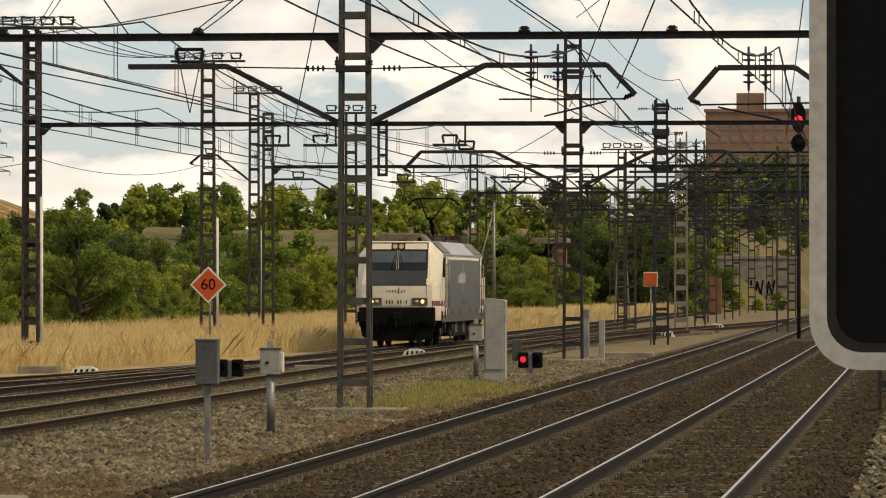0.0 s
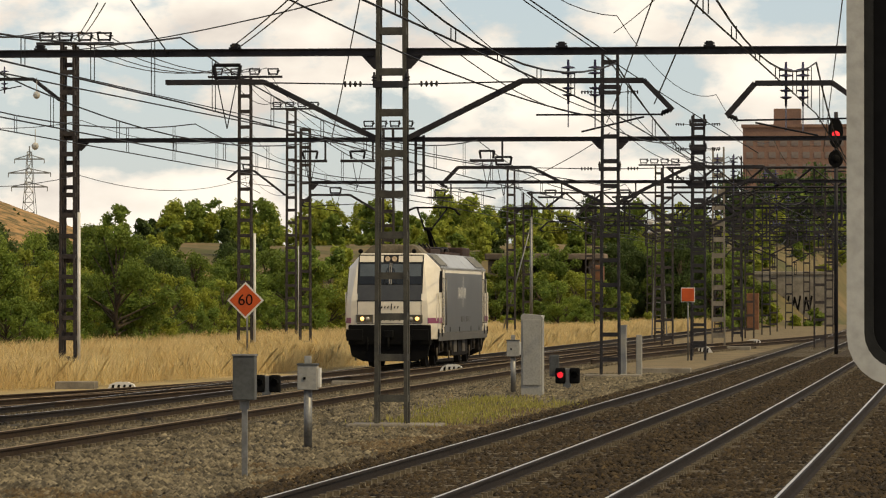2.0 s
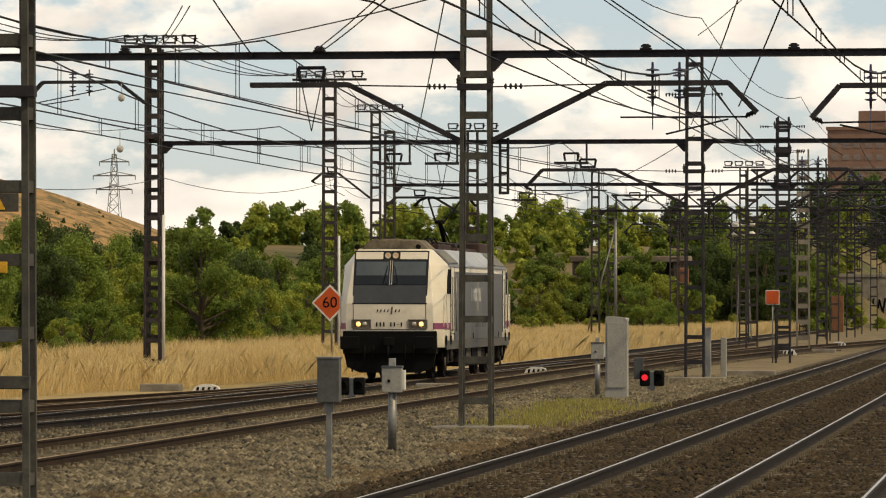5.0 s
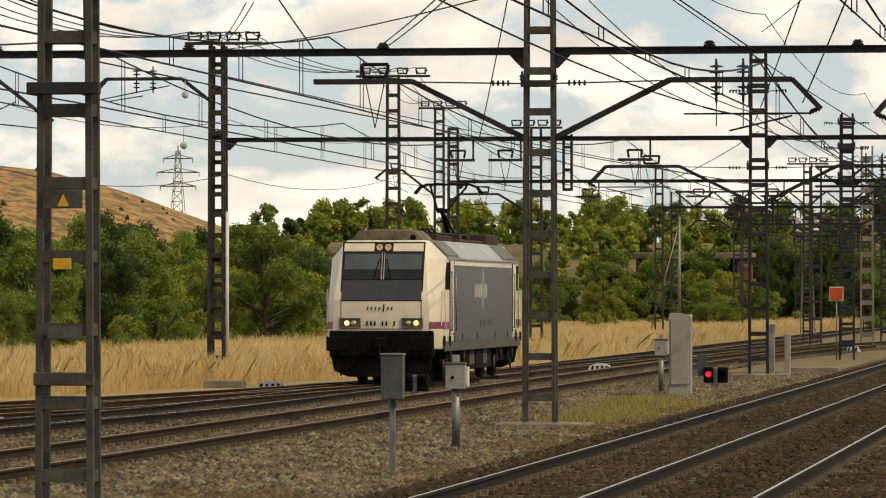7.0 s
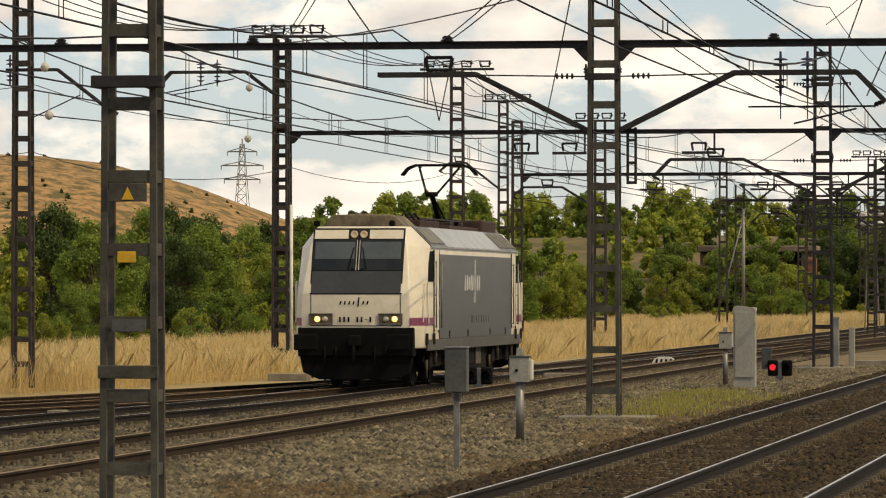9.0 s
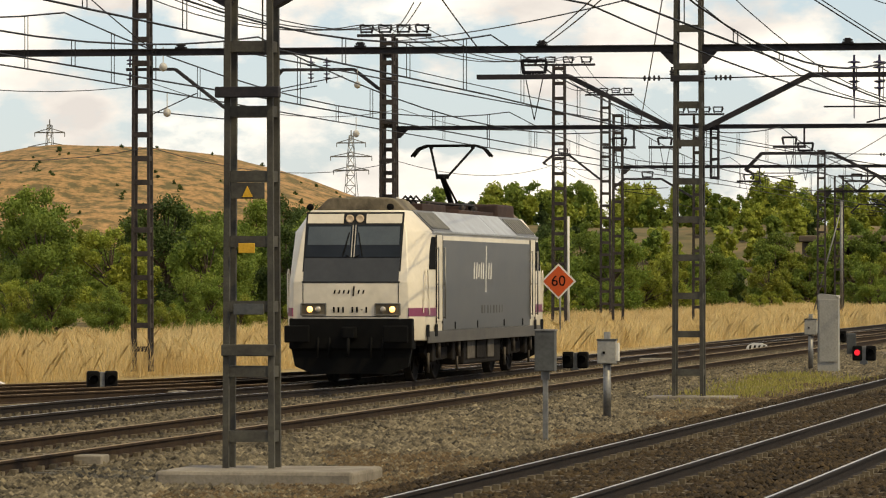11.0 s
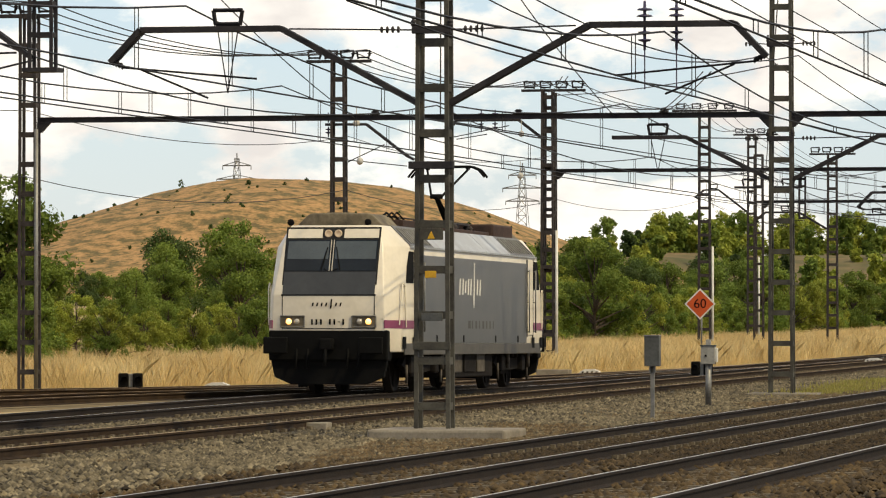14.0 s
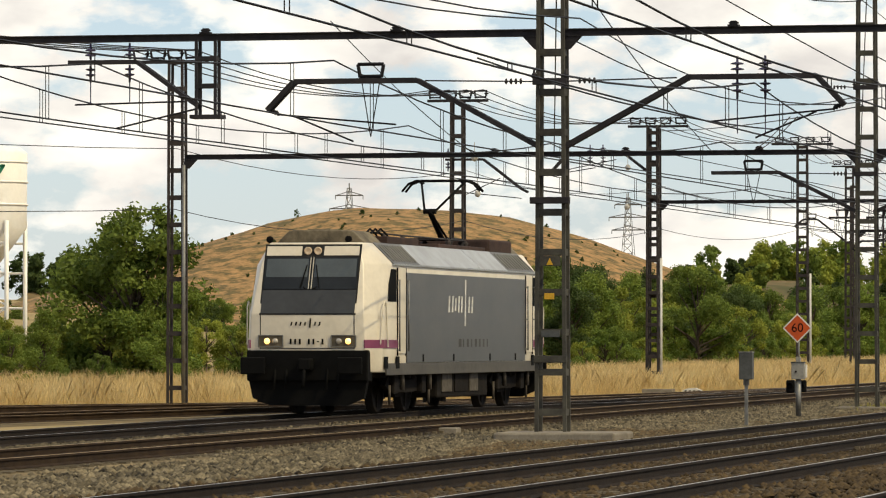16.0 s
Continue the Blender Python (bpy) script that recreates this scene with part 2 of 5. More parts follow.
def thing(name, label, category, at=(0, 0, 0), turn=0.0, group="", kind=""):
    ob = new(name)
    ob.matrix_basis = pose(*at, 0, 0, turn)
    return tagged(ob, label, category, group, kind)


def box(bm, x0, x1, y0, y1, z0, z1, bevel=0.0, mat=0):
    g = bmesh.ops.create_cube(bm, size=1.0)
    vs = g["verts"]
    bmesh.ops.transform(bm, verts=vs, matrix=Matrix.Translation(((x0 + x1) / 2, (y0 + y1) / 2, (z0 + z1) / 2)) @ Matrix.Diagonal((abs(x1 - x0), abs(y1 - y0), abs(z1 - z0), 1)))
    fs = {f for v in vs for f in v.link_faces}
    for f in fs:
        f.material_index = mat
    if bevel:
        es = {e for v in vs for e in v.link_edges}
        r = bmesh.ops.bevel(bm, geom=list(es), offset=bevel, segments=2, affect="EDGES", profile=0.5)
        for f in r["faces"]:
            f.material_index = mat
    return bm


def B(*a, **k):
    return box(bmesh.new(), *a, **k)


def bar(bm, a, b, r=0.03, n=6, r2=None, mat=0, square=False):
    a, b = Vector(a), Vector(b)
    d = b - a
    q = d.to_track_quat("Z", "Y").to_matrix().to_4x4()
    n = 4 if square else n
    g = bmesh.ops.create_cone(bm, cap_ends=True, segments=n, radius1=r, radius2=r if r2 is None else r2, depth=d.length, matrix=Matrix.Translation((a + b) / 2) @ q @ (pose(0, 0, 0, 0, 0, 45) if square else Matrix()))
    for v in g["verts"]:
        for f in v.link_faces:
            f.material_index = mat
            f.smooth = not square and n > 5 and len(f.verts) == 4
    return bm


def lathe(bm, profile, n=16, matrix=Matrix(), mat=0):
    rings = []
    for r, z in profile:
        rings.append([bm.verts.new(matrix @ Vector((r * math.cos(k * math.tau / n), r * math.sin(k * math.tau / n), z))) for k in range(n)])
    for p, q in zip(rings, rings[1:]):
        for k in range(n):
            f = bm.faces.new((p[k], p[(k + 1) % n], q[(k + 1) % n], q[k]))
            f.smooth, f.material_index = True, mat
    for ring, flip in ((rings[0], True), (rings[-1], False)):
        f = bm.faces.new(ring[::-1] if flip else ring)
        f.material_index = mat
    return bm


def tube(bm, pts, r, n=4):
    """One thin tube through all the points."""
    rings = []
    pts = [Vector(p) for p in pts]
    for k, p in enumerate(pts):
        d = (pts[min(k + 1, len(pts) - 1)] - pts[max(k - 1, 0)]).normalized()
        u = d.cross(Vector((0, 0, 1)) if abs(d.z) < 0.9 else Vector((1, 0, 0))).normalized()
        v = d.cross(u)
        rings.append([bm.verts.new(p + (u * math.cos(a) + v * math.sin(a)) * r) for a in [j * math.tau / n for j in range(n)]])
    for a, b in zip(rings, rings[1:]):
        for j in range(n):
            bm.faces.new((a[j], a[(j + 1) % n], b[(j + 1) % n], b[j]))
    bm.faces.new(rings[0][::-1])
    bm.faces.new(rings[-1])
    return bm


def poly(bm, pts, mat=0):
    f = bm.faces.new([bm.verts.new(p) for p in pts])
    f.material_index = mat
    return f


def prism(bm, pts, axis, a, b, mat=0):
    """A flat outline, given in the two other axes, drawn out along axis from a to b."""
    def at(p, c):
        return {"x": (c, p[0], p[1]), "y": (p[0], c, p[1]), "z": (p[0], p[1], c)}[axis]
    lo, hi = [bm.verts.new(at(p, a)) for p in pts], [bm.verts.new(at(p, b)) for p in pts]
    fs = [bm.faces.new(lo[::-1]), bm.faces.new(hi)]
    n = len(pts)
    fs += [bm.faces.new((lo[k], lo[(k + 1) % n], hi[(k + 1) % n], hi[k])) for k in range(n)]
    for f in fs:
        f.material_index = mat
    bmesh.ops.recalc_face_normals(bm, faces=fs)
    return bm


def soup(name, verts, faces_n, mat, label, category, parent=None, kind="stuff"):
    """One mesh from an array of corners, faces_n corners to each face."""
    verts = np.asarray(verts, dtype=np.float32).reshape(-1, 3)
    n = len(verts) // faces_n
    me = bpy.data.meshes.new(name)
    me.vertices.add(len(verts))
    me.vertices.foreach_set("co", verts.ravel())
    me.loops.add(n * faces_n)
    me.loops.foreach_set("vertex_index", np.arange(n * faces_n, dtype=np.int32))
    me.polygons.add(n)
    me.polygons.foreach_set("loop_start", np.arange(0, n * faces_n, faces_n, dtype=np.int32))
    me.update(calc_edges=True)
    me.materials.append(M[mat])
    ob = new(name, me)
    ob.parent = parent
    return tagged(ob, label, category, "", kind)


def wire(points, r=0.011, name="wire", parent=None, mat="wire", sag=0.0, label="", category="", steps=10):
    """A thin tube along straight spans, each hanging by sag in its middle."""
    bm, line = bmesh.new(), []
    for a, b in zip(points, points[1:]):
        a, b = Vector(a), Vector(b)
        k = steps if sag else 1
        line += [a.lerp(b, i / k) - Vector((0, 0, 4 * sag * (i / k) * (1 - i / k))) for i in range(0 if not line else 1, k + 1)]
    tube(bm, line, r)
    ob = part(name, bm, mat, parent, label)
    return tagged(ob, "", category)


# ---- ground and tracks ----
def dip(y):
    """The locomotive's siding lies a little lower in its far stretch."""
    u = max(0.0, min(1.0, (y - 72) / 30))
    return -0.14 * u * u * (3 - 2 * u)


def ground_height(x, y):
    """The yard is level; the land climbs behind the trees and far ahead."""
    up = 0.0
    if x < -40:
        up += min((-40 - x) * 0.06, 7.0)
    if x < -16.3:
        up += dip(y)
    return up - 0.22


def ground():
    bm = bmesh.new()
    xs = [-2500, -900, -400, -200, -120, -90, -70, -55, -46, -40, -34, -29, -25, -21, -16.6, -16.2, -12, -9, 0, 12, 30, 60, 120, 300, 900, 2500]
    ys = [-1500, -400, -120, -60, -20, 0, 20, 40, 60, 80, 100, 120, 140, 160, 180, 200, 230, 260, 300, 340, 380, 420, 460, 520, 600, 800, 1200, 2500]
    grid = [[bm.verts.new((x, y, ground_height(x, y) + (0.12 * noise.noise(Vector((x * 0.11, y * 0.11, 0))) if x < -21 else 0))) for y in ys] for x in xs]
    for i in range(len(xs) - 1):
        for j in range(len(ys) - 1):
            f = bm.faces.new((grid[i][j], grid[i + 1][j], grid[i + 1][j + 1], grid[i][j + 1]))
            xm = (xs[i] + xs[i + 1]) / 2
            ym = (ys[j] + ys[j + 1]) / 2
            f.material_index = 1 if xm < -22 or xm > 40 else 2 if ym > 140 and xm < -8 else 0
    return tagged(part("ground", bm, ["ballast", "earth", "yard_dust"]), "stony railway yard ground with dry earth beside it", "ground", "", "structure")


ground()


def bend(y):
    """Sideways drift of the main tracks as they curve away ahead."""
    return -0.0000135 * max(y - 40, 0) ** 2


RAIL = [(-0.075, 0), (0.075, 0), (0.075, 0.012), (0.012, 0.035), (0.012, 0.115), (0.036, 0.125), (0.036, 0.153), (0.008, 0.156), (-0.026, 0.156), (-0.036, 0.153), (-0.036, 0.125), (-0.012, 0.115), (-0.012, 0.035), (-0.075, 0.012)]


def rail(path, parent, top="rail_top", dz=None):
    """A rail whose head lies at z 0, or dz(y) above it, along a list of (x, y)."""
    bm = bmesh.new()
    rings = []
    for x, y in path:
        h = dz(y) if dz else 0.0
        rings.append([bm.verts.new((x + px, y, pz - 0.155 + h)) for px, pz in RAIL])
    n = len(RAIL)
    for p, q in zip(rings, rings[1:]):
        for k in range(n):
            f = bm.faces.new((p[k], q[k], q[(k + 1) % n], p[(k + 1) % n]))
            f.material_index = 1 if k == 7 or (k in (6, 8) and top == "rail_dull") else 0
    bmesh.ops.recalc_face_normals(bm, faces=bm.faces[:])
    return part("rail", bm, ["rail_rust" if top == "rail_dull" else "rail_side", top], parent)


def sleeper_mesh():
    bm = bmesh.new()
    prism(bm, [(-0.14, -0.2), (0.14, -0.2), (0.11, 0.0), (-0.11, 0.0)], "x", -1.3, 1.3)
    for x in (-0.87, 0.87):
        for s in (-0.12, 0.12):
            box(bm, x + s - 0.035, x + s + 0.035, -0.07, 0.07, 0.0, 0.05)
    return to_mesh("sleeper", bm, ["sleeper"])


SLEEPER = sleeper_mesh()


def track(label, path, near, top="rail_top", bed="ballast", step=0.6, sleepers=True, dz=(lambda y: 0.0), sink=0.0):
    """path: x as a function of y from y0 to y1. near: the stretch whose sleepers stand singly."""
    fx, y0, y1 = path
    t = thing("railway_track", label, "railway track", group="tracks of the yard", kind="structure")
    ys = [y0 + (y1 - y0) * k / 60 for k in range(61)]
    for s in (-0.87, 0.87):
        rail([(fx(y) + s, y) for y in ys], t, top, dz)
    bm = bmesh.new()
    bz = (-0.16 if bed == "ballast_main" else -0.18) - sink
    lo = [[bm.verts.new((fx(y) + x, y, z + dz(y))) for x, z in ((-2.1, -0.3), (-1.45, bz), (1.45, bz), (2.1, -0.3))] for y in ys]
    for p, q in zip(lo, lo[1:]):
        for k in range(3):
            bm.faces.new((p[k], p[k + 1], q[k + 1], q[k]))
    if bed:
        part("ballast_bed", bm, bed, t)
    else:
        bm.free()
    if sleepers:
        far = bmesh.new()
        y = y0
        while y < min(y1, 230):
            if y < -40:
                y += step
                continue
            if near[0] <= y <= near[1]:
                ob = new("sleeper", SLEEPER)
                ob.parent = t
                ob.matrix_basis = pose(fx(y), y, dz(y) - 0.155 + random.uniform(-0.012, 0.004), 0, 0, random.uniform(-1, 1))
            elif y > -45:
                box(far, fx(y) - 1.3, fx(y) + 1.3, y - 0.12, y + 0.12, dz(y) - 0.3, dz(y) - 0.155)
            y += step
        tagged(part("sleepers_far", far, "sleeper", t), "", "", "", "stuff")
    return t


track("main line track on brown ballast with bright rails", (lambda y: -6.42 + bend(y), -90, 470), (36, 100), bed="ballast_main")
track("main line track on brown ballast with bright rails", (lambda y: -2.9 + bend(y), -90, 470), (40, 100), bed="ballast_main")
track("track under the observer's train, on pale ballast", (lambda y: 1.4 + bend(y), -90, 470), (200, 200), bed="ballast_main")
track("rusty siding with weathered sleepers in grey ballast", (lambda y: -14.18, -60, 196), (36, 150), top="rail_dull", bed="yard_dust")
track("siding on which the locomotive rolls, one rail bright", (lambda y: -18.69, -60, 420), (60, 170), bed="yard_dust", dz=dip)
track("rusty rails of a disused siding beside dry grass", (lambda y: -18.69 - 0.00085 * max(150 - y, 0) ** 2, 20, 150), (300, 300), top="rail_dull", bed="yard_dust", sleepers=False, dz=dip, sink=0.012)
track("rusty rails of a disused siding beside dry grass", (lambda y: -18.69 - 0.0019 * max(150 - y, 0) ** 2, 45, 150), (300, 300), top="rail_dull", bed="yard_dust", sleepers=False, dz=dip, sink=0.024)
track("rusty crossover track joining the sidings", (lambda y: -14.18 + 7.2 / (1 + math.exp(-(y - 240) / 26)), 168, 330), (300, 300), top="rail_dull", bed=None)
track("rusty crossover track joining the sidings", (lambda y: -18.69 + 4.5 / (1 + math.exp(-(y - 190) / 16)), 140, 250), (300, 300), top="rail_dull", bed=None, dz=(lambda y: -0.14 + 0.14 / (1 + math.exp(-(y - 190) / 16))))


def stones(name, count, x0, x1, y0, y1, mat, label, size=(0.028, 0.07), z=-0.2, keep=None):
    rng = np.random.default_rng(len(name) + count)
    c = np.stack([rng.uniform(x0, x1, count), y0 + (y1 - y0) * rng.random(count) ** 1.5, np.full(count, z)], 1)
    if keep:
        c = c[keep(c[:, 0], c[:, 1])]
    u = np.clip((c[:, 1] - 72) / 30, 0, 1)
    c[:, 2] -= np.where(c[:, 0] < -16.4, 0.14 * u * u * (3 - 2 * u), 0)
    k = len(c)
    octa = np.array([[1, 0, 0], [0, 1, 0], [-1, 0, 0], [0, -1, 0], [0, 0, 1], [0, 0, -1]], float)
    tri = np.array([[0, 1, 4], [1, 2, 4], [2, 3, 4], [3, 0, 4], [1, 0, 5], [0, 3, 5]])
    s = rng.uniform(size[0], size[1], (k, 1, 1)) * rng.uniform(0.65, 1.35, (k, 6, 1)) * np.array([1.15, 1.15, 0.8])
    a = rng.uniform(0, 6.28, k)
    base = octa[None] * s
    x = base[..., 0] * np.cos(a)[:, None] - base[..., 1] * np.sin(a)[:, None]
    y = base[..., 0] * np.sin(a)[:, None] + base[..., 1] * np.cos(a)[:, None]
    v = np.stack([x, y, base[..., 2]], -1) + c[:, None]
    me = bpy.data.meshes.new(name)
    me.vertices.add(k * 6)
    me.vertices.foreach_set("co", v.astype(np.float32).ravel())
    idx = (tri[None] + np.arange(k)[:, None, None] * 6).astype(np.int32)
    me.loops.add(idx.size)
    me.loops.foreach_set("vertex_index", idx.ravel())
    me.polygons.add(idx.size // 3)
    me.polygons.foreach_set("loop_start", np.arange(0, idx.size, 3, dtype=np.int32))
    me.update(calc_edges=True)
    me.materials.append(M[mat])
    return tagged(new(name, me), label, "gravel", "", "stuff")


stones("loose_stones", 60000, -13.0, -8.2, 34, 150, "stone", "loose grey ballast stones between the tracks", z=-0.21)
stones("earthy_stones", 60000, -13.0, -8.2, 34, 110, "stone_earthy", "dusty brown stones in patches between the tracks", z=-0.2, size=(0.03, 0.06), keep=(lambda x, y: np.sin(x * 1.3 + y * 0.33) * np.sin(y * 0.19 + 0.6) + 0.35 * np.sin(x * 4.1) * np.sin(y * 1.3) + 0.5 * (x + 9.8) + np.clip((52 - y) * 0.03, 0, 0.6) > 0.3))
stones("siding_stones", 70000, -20.8, -12.4, 36, 190, "stone", "grey ballast stones between the siding rails", z=-0.185)
stones("main_stones", 60000, -8.4, -0.9, 34, 190, "stone_brown", "brown ballast stones of the main tracks", z=-0.158, size=(0.022, 0.05), keep=(lambda x, y: (np.abs(np.abs(x + 6.42) - 0.87) > 0.16 + 0.12 * np.sin(y * 3.1)) & (np.abs(np.abs(x + 2.9) - 0.87) > 0.16 + 0.12 * np.sin(y * 2.3))))
stones("verge_stones", 36000, -24, -8.2, -5, 36, "stone", "loose grey ballast stones beside the sidings", z=-0.21)
stones("near_stones", 26000, -9, 3.5, -25, 36, "stone_brown", "brown ballast stones of the nearer tracks", z=-0.16)
stones("pale_stones", 9000, -1.0, 4.0, 36, 120, "stone", "pale ballast shoulder of the observer's track", z=-0.2, size=(0.03, 0.06))


# ---- locomotive ----
def slices(levels, mat_of):
    """A body lofted from level slices: z, side half-width, face half-width, face y, corner y; the same at both ends."""
    bm = bmesh.new()
    rings = []
    for z, ws, wf, yf, yc in levels:
        pts = [(-wf, -yf), (wf, -yf), (ws, -yc), (ws, yc), (wf, yf), (-wf, yf), (-ws, yc), (-ws, -yc)]
        rings.append([bm.verts.new((x, y, z)) for x, y in pts])
    for i, (p, q) in enumerate(zip(rings, rings[1:])):
        for k in range(8):
            f = bm.faces.new((p[k], p[(k + 1) % 8], q[(k + 1) % 8], q[k]))
            f.material_index = mat_of(i, k)
    bm.faces.new(rings[0][::-1])
    bm.faces.new(rings[-1]).material_index = mat_of(len(rings), 9)
    es = [e for e in bm.edges if not e.is_boundary]
    bmesh.ops.bevel(bm, geom=es, offset=0.03, segments=2, affect="EDGES", profile=0.5)
    for f in bm.faces:
        f.smooth = True
    return bm


def face_y(z):
    """How far the cab's face stands out at height z."""
    return 8.97 if z < 2.15 else 8.97 - (z - 2.15) * 0.39


def face_patch(bm, x0, x1, z0, z1, end, out=0.012, mat=0, thick=0.03):
    lo, hi = face_y(z0) + out, face_y(z1) + out
    a = [(x0, end * lo, z0), (x1, end * lo, z0), (x1, end * hi, z1), (x0, end * hi, z1)]
    b = [(x, y - end * thick, z) for x, y, z in a]
    va, vb = [bm.verts.new(p) for p in a], [bm.verts.new(p) for p in b]
    fs = [bm.faces.new(va), bm.faces.new(vb[::-1])] + [bm.faces.new((va[k], vb[k], vb[(k + 1) % 4], va[(k + 1) % 4])) for k in range(4)]
    for f in fs:
        f.material_index = mat
    bmesh.ops.recalc_face_normals(bm, faces=fs)


def strokes(bm, lines, place, w, mat=0):
    """Flat strokes of a plain emblem: broken lines in a plane that place() maps to 3D."""
    for line in lines:
        for (x0, y0), (x1, y1) in zip(line, line[1:]):
            d = Vector((x1 - x0, y1 - y0))
            if d.length < 1e-6:
                continue
            d.normalize()
            nx, ny = -d.y * w / 2, d.x * w / 2
            ex, ey = d.x * w / 2, d.y * w / 2
            f = bm.faces.new([bm.verts.new(place(*p)) for p in ((x0 + nx - ex, y0 + ny - ey), (x1 + nx + ex, y1 + ny + ey), (x1 - nx + ex, y1 - ny + ey), (x0 - nx - ex, y0 - ny - ey))])
            f.material_index = mat


def locomotive():
    t = thing("locomotive", "cream and grey electric locomotive with dirty roof and lit headlights", "locomotive", (LOCO_X, LOCO_ROWS[0][1], 0))
    # shell
    lv = [(0.9, 1.47, 1.27, 8.9, 8.35), (1.4, 1.49, 1.27, 8.97, 8.3), (2.15, 1.49, 1.24, 8.97, 8.15), (3.22, 1.48, 1.13, 8.55, 7.55), (3.68, 1.02, 0.98, 8.36, 8.0)]
    shell = slices(lv, lambda i, k: 0)
    part("body", shell, ["cream", "roof_grey"], t, "cream painted steel body")
    for s in (-1, 1):
        # side panels
        b = B(s * 1.485, s * 1.505, -6.14, 6.14, 1.1, 3.06, bevel=0.006)
        side = part("side_panel", b, "grey_side", t, "dark grey side panel, dusty")
        # lower band in a lighter, warmer grey than the side panel
        part("skirt", B(s * 1.47, s * 1.502, -8.0, 8.0, 0.84, 1.095, bevel=0.01), "grey_skirt", t, "light grey lower skirt")
        for y in (-4.6, -1.6, 2.2, 5.0):
            part("jacking_pad", B(s * 1.5, s * 1.515, y - 0.06, y + 0.06, 1.12, 1.28, bevel=0.01), "black", t)
        for y in (-8.05, -7.0, 7.0, 8.05):
            part("step_recess", B(s * 1.498, s * 1.512, y - 0.16, y + 0.16, 0.98, 1.24, bevel=0.01), "black", t)
        for e in (-1, 1):
            d = part("cab_door", B(s * 1.48, s * 1.508, e * 6.25, e * 6.95, 1.3, 3.16, bevel=0.008), "cream", t, "cream cab door with grab rails")
            part("door_edge", B(s * 1.486, s * 1.511, e * 6.2, e * 6.235, 1.25, 3.16), "black", d)
            part("door_edge", B(s * 1.486, s * 1.511, e * 6.965, e * 7.0, 1.25, 3.16), "black", d)
            for y in (6.2, 7.04):
                gb = bmesh.new()
                bar(gb, (s * 1.56, e * y, 1.35), (s * 1.56, e * y, 2.9), 0.018, 6)
                for z in (1.38, 2.1, 2.87):
                    bar(gb, (s * 1.49, e * y, z), (s * 1.56, e * y, z), 0.014, 5)
                part("grab_rail", gb, "galv", d)
            wb = bmesh.new()
            prism(wb, [(e * 7.08, 2.42), (e * 7.85, 2.42), (e * 7.76, 2.8), (e * 7.52, 3.12), (e * 7.08, 3.12)], "x", s * 1.478, s * 1.497)
            part("side_window", wb, "black", t, "narrow dark cab side window")
            # mirror flap and handrail loop at the cab corner
            hb = bmesh.new()
            pts = [(s * 1.47, e * 8.42, 1.5), (s * 1.5, e * 8.3, 2.3), (s * 1.5, e * 8.2, 2.42), (s * 1.51, e * 8.05, 2.36), (s * 1.53, e * 8.0, 1.45)]
            for a, c in zip(pts, pts[1:]):
                bar(hb, a, c, 0.016, 5)
            part("handrail", hb, "cream", t)
            cb = bmesh.new()
            pp = [(s * 1.262, e * 8.99), (s * 1.506, e * 8.27), (s * 1.506, e * 6.98), (s * 1.49, e * 6.98), (s * 1.49, e * 8.26), (s * 1.24, e * 8.97)]
            prism(cb, pp, "z", 1.42, 1.6)
            part("stripe", cb, "purple", t, "purple band round the cab")
        # roof slopes
        for k, (y0, y1, m) in enumerate(((-7.3, -4.9, "roof_slate"), (-4.85, 1.2, "roof_grey"), (1.25, 4.2, "roof_grey"), (4.25, 7.3, "roof_slate"))):
            rb = bmesh.new()
            prism(rb, [(s * 1.5, 3.24), (s * 1.03, 3.7), (s * 1.0, 3.68), (s * 1.47, 3.22)], "y", y0, y1)
            pn = part("roof_panel", rb, m, t, "grey sloping roof panel")
            if k in (0, 3):
                for j in range(9):
                    gr = bmesh.new()
                    y = y0 + 0.2 + j * (y1 - y0 - 0.4) / 8
                    bar(gr, (s * 1.46, y, 3.3), (s * 1.1, y, 3.65), 0.022, 4)
                    part("louvre", gr, "roof_slate", pn)
        eb = bmesh.new()
        box(eb, s * 1.46, s * 1.52, -7.4, 7.4, 3.2, 3.235)
        for j in range(60):
            box(eb, s * 1.505, s * 1.525, -7.3 + j * 0.246, -7.2 + j * 0.246, 3.215, 3.245)
        part("gutter", eb, "roof_grey", t)
        # emblem on the side: plain strokes
        place = (lambda u, v: (s * 1.5075, s * u - s * 0.2, 2.42 + v))
        for u0, w, v0, v1 in ((-1.95, 0.15, -0.2, 0.17), (-1.6, 0.15, -0.2, 0.17), (-1.3, 0.15, -0.16, 0.13), (-0.98, 0.15, -0.2, 0.17), (-0.68, 0.15, -0.2, 0.17), (-0.3, 0.13, -0.5, 0.55), (0.08, 0.15, -0.2, 0.17), (0.4, 0.15, -0.2, 0.17)):
            sb = bmesh.new()
            poly(sb, [place(u0, v0), place(u0 + w, v0), place(u0 + w + 0.06, v1), place(u0 + 0.06, v1)])
            part("emblem_bar", sb, "white", side, "slim white bar of the emblem")
        for j, w in enumerate((0.42, 0.2, 0.3, 0.2, 0.3, 0.26, 0.24, 0.16)):
            u0 = -0.9 + j * 0.42
            lb = bmesh.new()
            poly(lb, [place(u0, -0.98), place(u0 + w * 0.7, -0.98), place(u0 + w * 0.7, -0.8), place(u0, -0.8)])
            part("letter_bar", lb, "grey_skirt", side)
